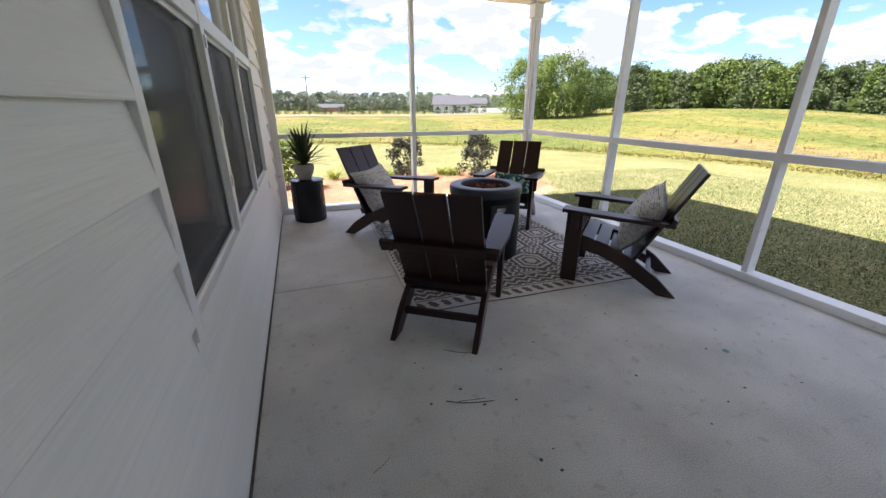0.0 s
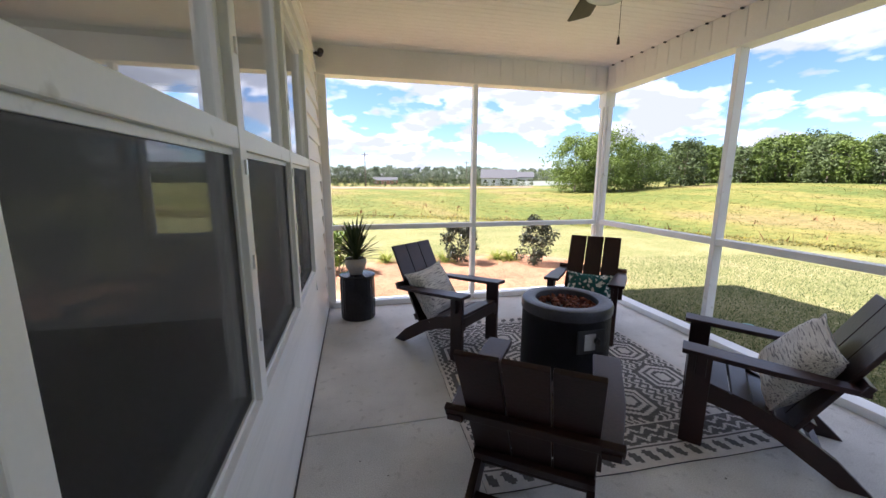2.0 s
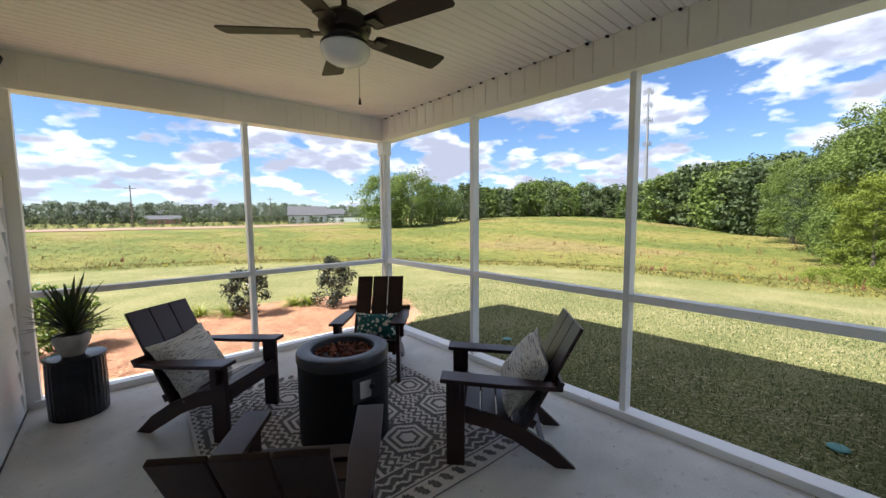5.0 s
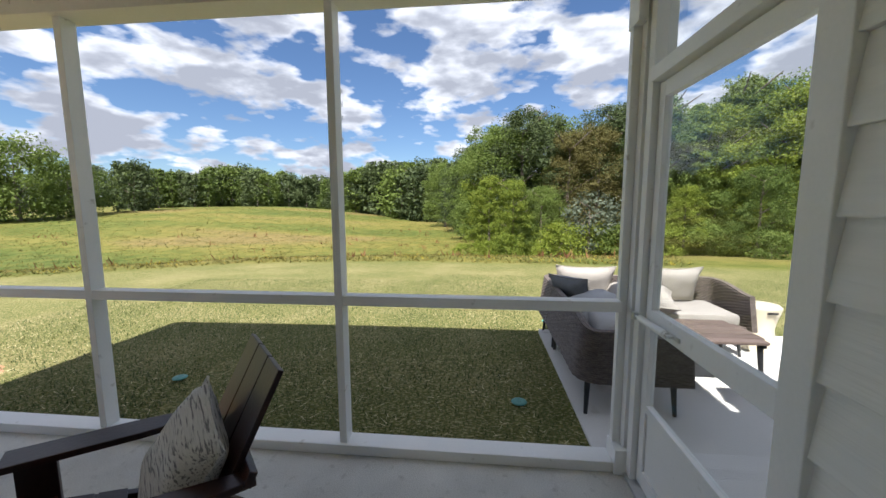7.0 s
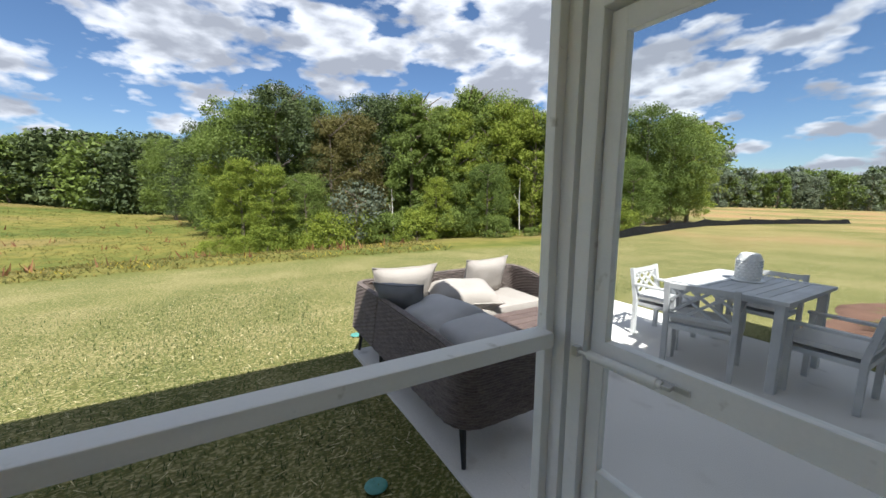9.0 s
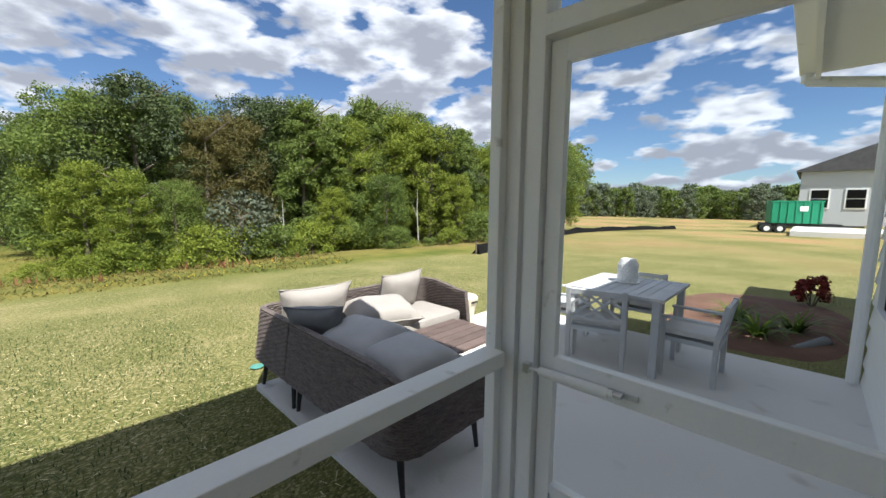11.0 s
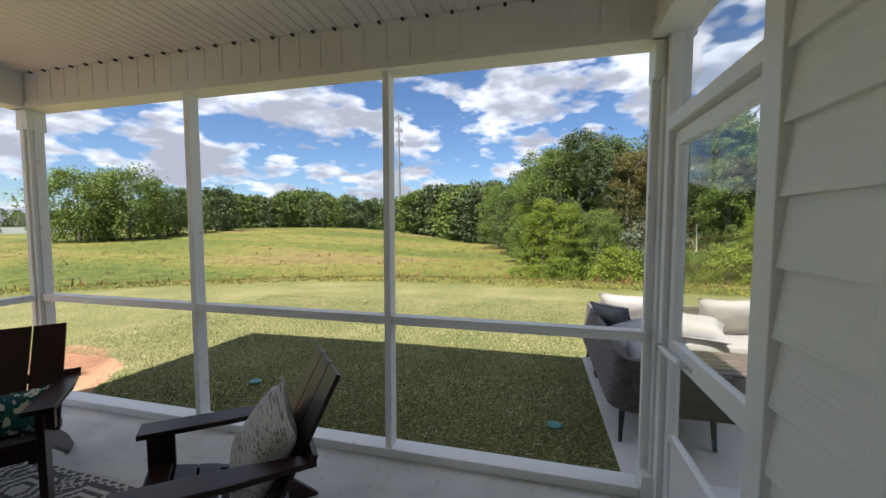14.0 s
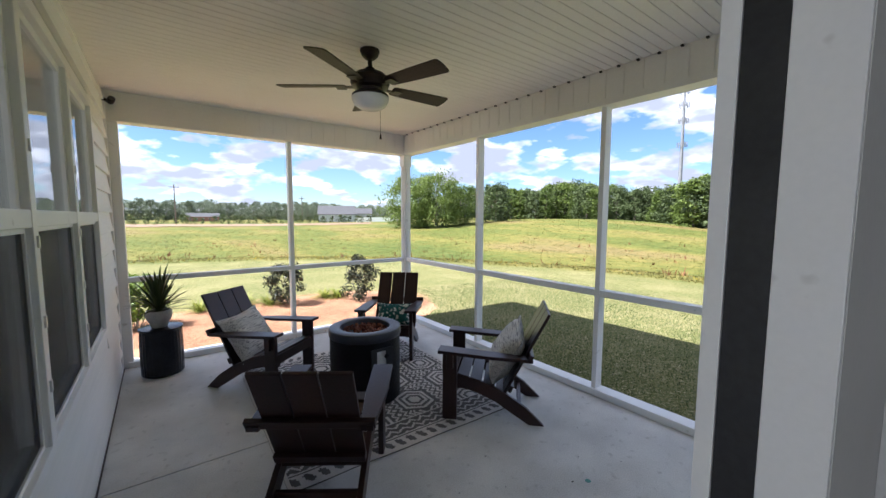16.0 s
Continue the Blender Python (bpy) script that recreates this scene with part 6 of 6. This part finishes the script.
def row(a0, a1, step, r0, r1, share, kinds, label, group=G_FAR):
    az = a0
    while az < a1:
        r = (r0 + (r1 - r0) * (az - a0) / (a1 - a0)) * rr.uniform(0.96, 1.05)
        sz = rr.uniform(0.85, 1.15)
        kind, tall = (near[2 if rr.random() < 0.5 else 0], 9.0) if r < 48 else (far[rr.choice(kinds)], 11.0)
        plant(kind, *polar(az, r), (tree_height(az, r) + 0.4) * share * rr.uniform(0.88, 1.12) / tall / sz, rr.random() * 6, label, group, sz, 0.4)
        az += step * rr.uniform(0.8, 1.2)


row(44, 84, 1.3, 92, 72, 0.95, (0, 1, 2, 3), "dark green broadleaf tree in the far treeline")
row(44, 84, 1.6, 104, 84, 1.0, (0, 0, 1, 2), "dark green broadleaf tree in the far treeline")
row(71, 86, 1.8, 68, 50, 0.98, (1, 2, 0), "green tree on the slope beside the meadow")
row(154.5, 192, 1.3, 80, 92, 0.95, (2, 3, 6), "tall dark tree in the southern treeline", "southern treeline")
row(153, 192, 1.5, 96, 104, 1.0, (2, 6, 1), "tall dark tree in the southern treeline", "southern treeline")
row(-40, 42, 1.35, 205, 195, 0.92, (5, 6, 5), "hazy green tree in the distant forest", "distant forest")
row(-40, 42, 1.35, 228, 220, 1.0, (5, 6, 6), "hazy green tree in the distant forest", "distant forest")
big = tree_kind(81, 9.0, 9.6, 190, 60, 0.17, M_LEAF, low=0.05, peak=0.45, lumps=0.3)
for az, r, h, s in ((31.0, 64, 8.6, 1.0), (35.2, 62, 8.9, 1.0), (39.0, 66, 7.0, 1.0)):
    plant(big, *polar(az, r), h / 9.0, az, "big sunlit yellow-green field tree", "field trees", s)
plant(far[0], *polar(44.5, 70), tree_height(44.5, 70) * 1.05 / 11.0, 2.0, "dark round tree beside the field trees", "field trees")
shr = (crown_mesh(91, 2.2, 1.5, 22, 20, 0.12, M_LEAF3, low=0.02, peak=0.2), trunk_mesh(91, 1.2, 0.05))
for k in range(40):
    az = -8 + k * 0.85 + rr.uniform(-0.3, 0.3)
    plant(shr, *polar(az, 118 + rr.uniform(-5, 5)), rr.uniform(0.7, 1.3), k, "small young evergreen along the far road", "young evergreens")
for k in range(9):
    az = 66 + k * 1.5 + rr.uniform(-0.5, 0.5)
    plant(bush[1], *polar(az, 80 + rr.uniform(-3, 3)), rr.uniform(1.0, 1.5), k, "olive scrub bush before the far treeline", "scrub before the treeline")

# ---- far buildings, tower, fence, trailer ----
bm = bmesh.new()
seg = 60
for k in range(seg):
    quad = []
    for a, r in ((-14 + k * 0.66, 98), (-14 + (k + 1) * 0.66, 98), (-14 + (k + 1) * 0.66, 122), (-14 + k * 0.66, 122)):
        r += 3 * noise.noise((a * 0.3, r * 0.02, 1))
        x, y = polar(a, r)
        quad.append(bm.verts.new((x, y, land(x, y)[0] + 0.12)))
    bm.faces.new(quad)
solid("dirt_strip", bm, M_DIRT, "strip of bare reddish dirt beyond the meadow", "dirt", kind="structure")


def house(name, x, y, w, d, h, ridge, turn, wallm, label, nwin=3):
    hs = thing(name, label, "house", pose(x, y, land(x, y)[0], 0, 0, turn))
    part("wall", boxes((-w / 2, w / 2, -d / 2, d / 2, -0.4, h)), wallm, hs)
    bm = bmesh.new()
    o = 0.4
    prism(bm, [(-d / 2 - o, h - 0.1), (d / 2 + o, h - 0.1), (d / 2 + o, h + 0.05), (0, h + ridge), (-d / 2 - o, h + 0.05)], -w / 2 - o, w / 2 + o)
    part("roof", bm, M_ROOF, hs)
    for k in range(nwin):
        u = -w / 2 + (k + 0.5) * w / nwin
        wn_ = part("window", boxes((u - 0.55, u + 0.55, -d / 2 - 0.05, -d / 2 + 0.02, 0.9, 2.3)), M_WHITE, hs)
        part("pane", boxes((u - 0.45, u + 0.45, -d / 2 - 0.07, -d / 2 - 0.052, 1.0, 1.57), (u - 0.45, u + 0.45, -d / 2 - 0.07, -d / 2 - 0.052, 1.63, 2.2)), M_SILT, wn_)
    return hs


house("house", *polar(20.8, 150), 13, 9, 2.8, 3.4, -21, M_SHED, "pale house with a grey gable roof beyond the meadow", 4)
house("house", *polar(24.5, 158), 7, 7, 3.0, 2.2, -21, M_SHED, "pale garage beside the far house", 2)
house("house", *polar(4.0, 175), 18, 8, 3.0, 2.4, -5, surface("brick_red", (0.26, 0.13, 0.09), (0.36, 0.19, 0.14), 3, 0.9, 0.2, 20), "low brick building by the distant road", 5).scale = (0.6, 0.6, 0.6)
fence = thing("vinyl_fence", "white vinyl fence beyond the meadow", "fence")
for k in range(14):
    a, b = polar(23.5 + k * 0.62, 140), polar(23.5 + (k + 1) * 0.62, 140)
    z = land(*a)[0]
    bm = bmesh.new()
    box(bm, 0, math.hypot(b[0] - a[0], b[1] - a[1]), -0.03, 0.03, 0, 1.7)
    part("panel", bm, M_WHITE, fence, at=pose(a[0], a[1], z - 0.1, 0, 0, math.degrees(math.atan2(b[1] - a[1], b[0] - a[0]))))
for az, r, h in ((0.8, 120, 10.5), (16, 150, 9.5), (-9, 130, 10)):
    x, y = polar(az, r)
    bm = bmesh.new()
    tube(bm, (0, 0, -0.3), (0, 0, h), 0.16, 0.11, 8)
    box(bm, -1.1, 1.1, -0.06, 0.06, h - 0.8, h - 0.66)
    solid("utility_pole", bm, M_BARK, "wooden utility pole by the distant road", "utility pole", group="utility poles", at=pose(x, y, land(x, y)[0]))

tx, ty = polar(69.1, 150)
tw = thing("cell_tower", "tall grey steel monopole tower with antenna arrays", "tower", pose(tx, ty, land(tx, ty)[0]))
bm = bmesh.new()
lathe(bm, [(0.0, -0.3), (0.78, -0.3), (0.55, 20.0), (0.25, 44.4), (0.0, 44.4)], 16, cap=False)
part("mast", bm, M_GALV, tw, smooth=True)
for z in (25.5, 33.5, 38.5, 43.0):
    bm, panels = bmesh.new(), []
    for k in range(3):
        a = k * math.tau / 3 + 0.4
        u, v = Vector((math.cos(a), math.sin(a), 0)), Vector((-math.sin(a), math.cos(a), 0))
        tube(bm, (0, 0, z), tuple(u * 1.0 + Vector((0, 0, z))), 0.07, seg=6)
        tube(bm, tuple(u * 1.0 - v * 1.0 + Vector((0, 0, z))), tuple(u * 1.0 + v * 1.0 + Vector((0, 0, z))), 0.06, seg=6)
        for j in (-0.95, 0.0, 0.95):
            c = u * 1.1 + v * j + Vector((0, 0, z))
            panels.append(Matrix.Translation(c) @ Matrix.Rotation(a, 4, "Z"))
    array = part("antenna_array", bm, M_GALV, tw)
    for m in panels:
        part("antenna", boxes((-0.07, 0.07, -0.12, 0.12, -0.85, 0.85)), M_GALV, array, at=m)

silt = thing("silt_fence", "sagging black silt fence along the lawn edge", "fence")
pts = [(10.8, -9.2), (11.6, -11.8), (12.2, -14.8), (12.9, -18.6), (13.5, -23.0), (13.2, -28.0), (12.4, -33.0), (11.2, -38.5)]
for k, (a, b) in enumerate(zip(pts, pts[1:])):
    bm = bmesh.new()
    n = 10
    prev = None
    for i in range(n + 1):
        f = i / n
        x, y = a[0] + (b[0] - a[0]) * f, a[1] + (b[1] - a[1]) * f
        z = land(x, y)[0]
        top = 0.36 + 0.09 * noise.noise((x * 1.3, y * 1.3, 2)) - 0.08 * math.sin(math.pi * f)
        bow = 0.10 * noise.noise((x * 2, y * 2, 5))
        cur = [bm.verts.new((x + 0.25, y, z - 0.05)), bm.verts.new((x + bow, y, z + top * 0.5)), bm.verts.new((x, y, z + top)), bm.verts.new((x - 0.015, y, z + top)), bm.verts.new((x - 0.2 + bow, y, z + 0.02))]
        if prev:
            for j in range(4):
                bm.faces.new((prev[j], prev[j + 1], cur[j + 1], cur[j]))
        prev = cur
    part("fabric", bm, M_SILT, silt, smooth=True)
    part("stake", boxes((a[0] - 0.02, a[0] + 0.02, a[1] - 0.02, a[1] + 0.02, land(*a)[0] - 0.2, land(*a)[0] + 0.46)), M_BARK, silt)

gable = house("house", -3.2, -59.0, 13, 13, 5.4, 3.0, 90, M_SHED, "pale blue sided neighbouring house with a dark gable roof", 4)
for u in (-5.0, -2.5):
    gw = part("window", boxes((6.49, 6.56, u - 0.75, u + 0.75, 1.6, 3.6)), M_WHITE, gable)
    part("pane", boxes((6.561, 6.58, u - 0.62, u + 0.62, 1.73, 2.56), (6.561, 6.58, u - 0.62, u + 0.62, 2.64, 3.47)), M_SILT, gw)
trl = thing("trailer", "green steel container on a black two-axle trailer", "trailer", pose(2.75, -42.3, land(2.75, -42.3)[0] - 0.02, 0, 0, 12))
bm = boxes((-0.95, 2.25, -1.1, 1.1, 0.85, 2.65), (-1.0, 2.3, -1.14, 1.14, 2.60, 2.70))
for k in range(7):
    box(bm, -0.85 + k * 0.49, -0.77 + k * 0.49, 1.1, 1.16, 0.85, 2.6)
cont = part("container", bm, M_GREEN, trl, "bright green ribbed steel container", bevel=0.01)
part("sign", boxes((-0.05, 0.45, 1.161, 1.17, 1.85, 2.25)), M_WHITE, cont, "white plain sign plate")
part("chassis", boxes((-2.2, 2.75, -0.9, 0.9, 0.62, 0.84), (-3.6, -2.2, -0.15, 0.15, 0.60, 0.72)), M_BLACK, trl)
for x in (1.55, 2.4):
    for y in (-1.0, 1.0):
        bm = bmesh.new()
        tube(bm, (x, y - 0.13, 0.38), (x, y + 0.13, 0.38), 0.38, seg=20)
        wh = part("wheel", bm, M_BLACK, trl, bevel=0.03)
        bm = bmesh.new()
        tube(bm, (x, y - 0.14, 0.38), (x, y + 0.14, 0.38), 0.2, seg=16)
        part("rim", bm, M_WHITE, wh)
solid("driveway", boxes((-9.0, 3.2, -41.0, -33.0, -0.9, 0.05)), M_PATIO, "pale concrete drive across the neighbouring lot", "driveway", kind="structure", at=pose(0, 0, land(-2, -37)[0]))
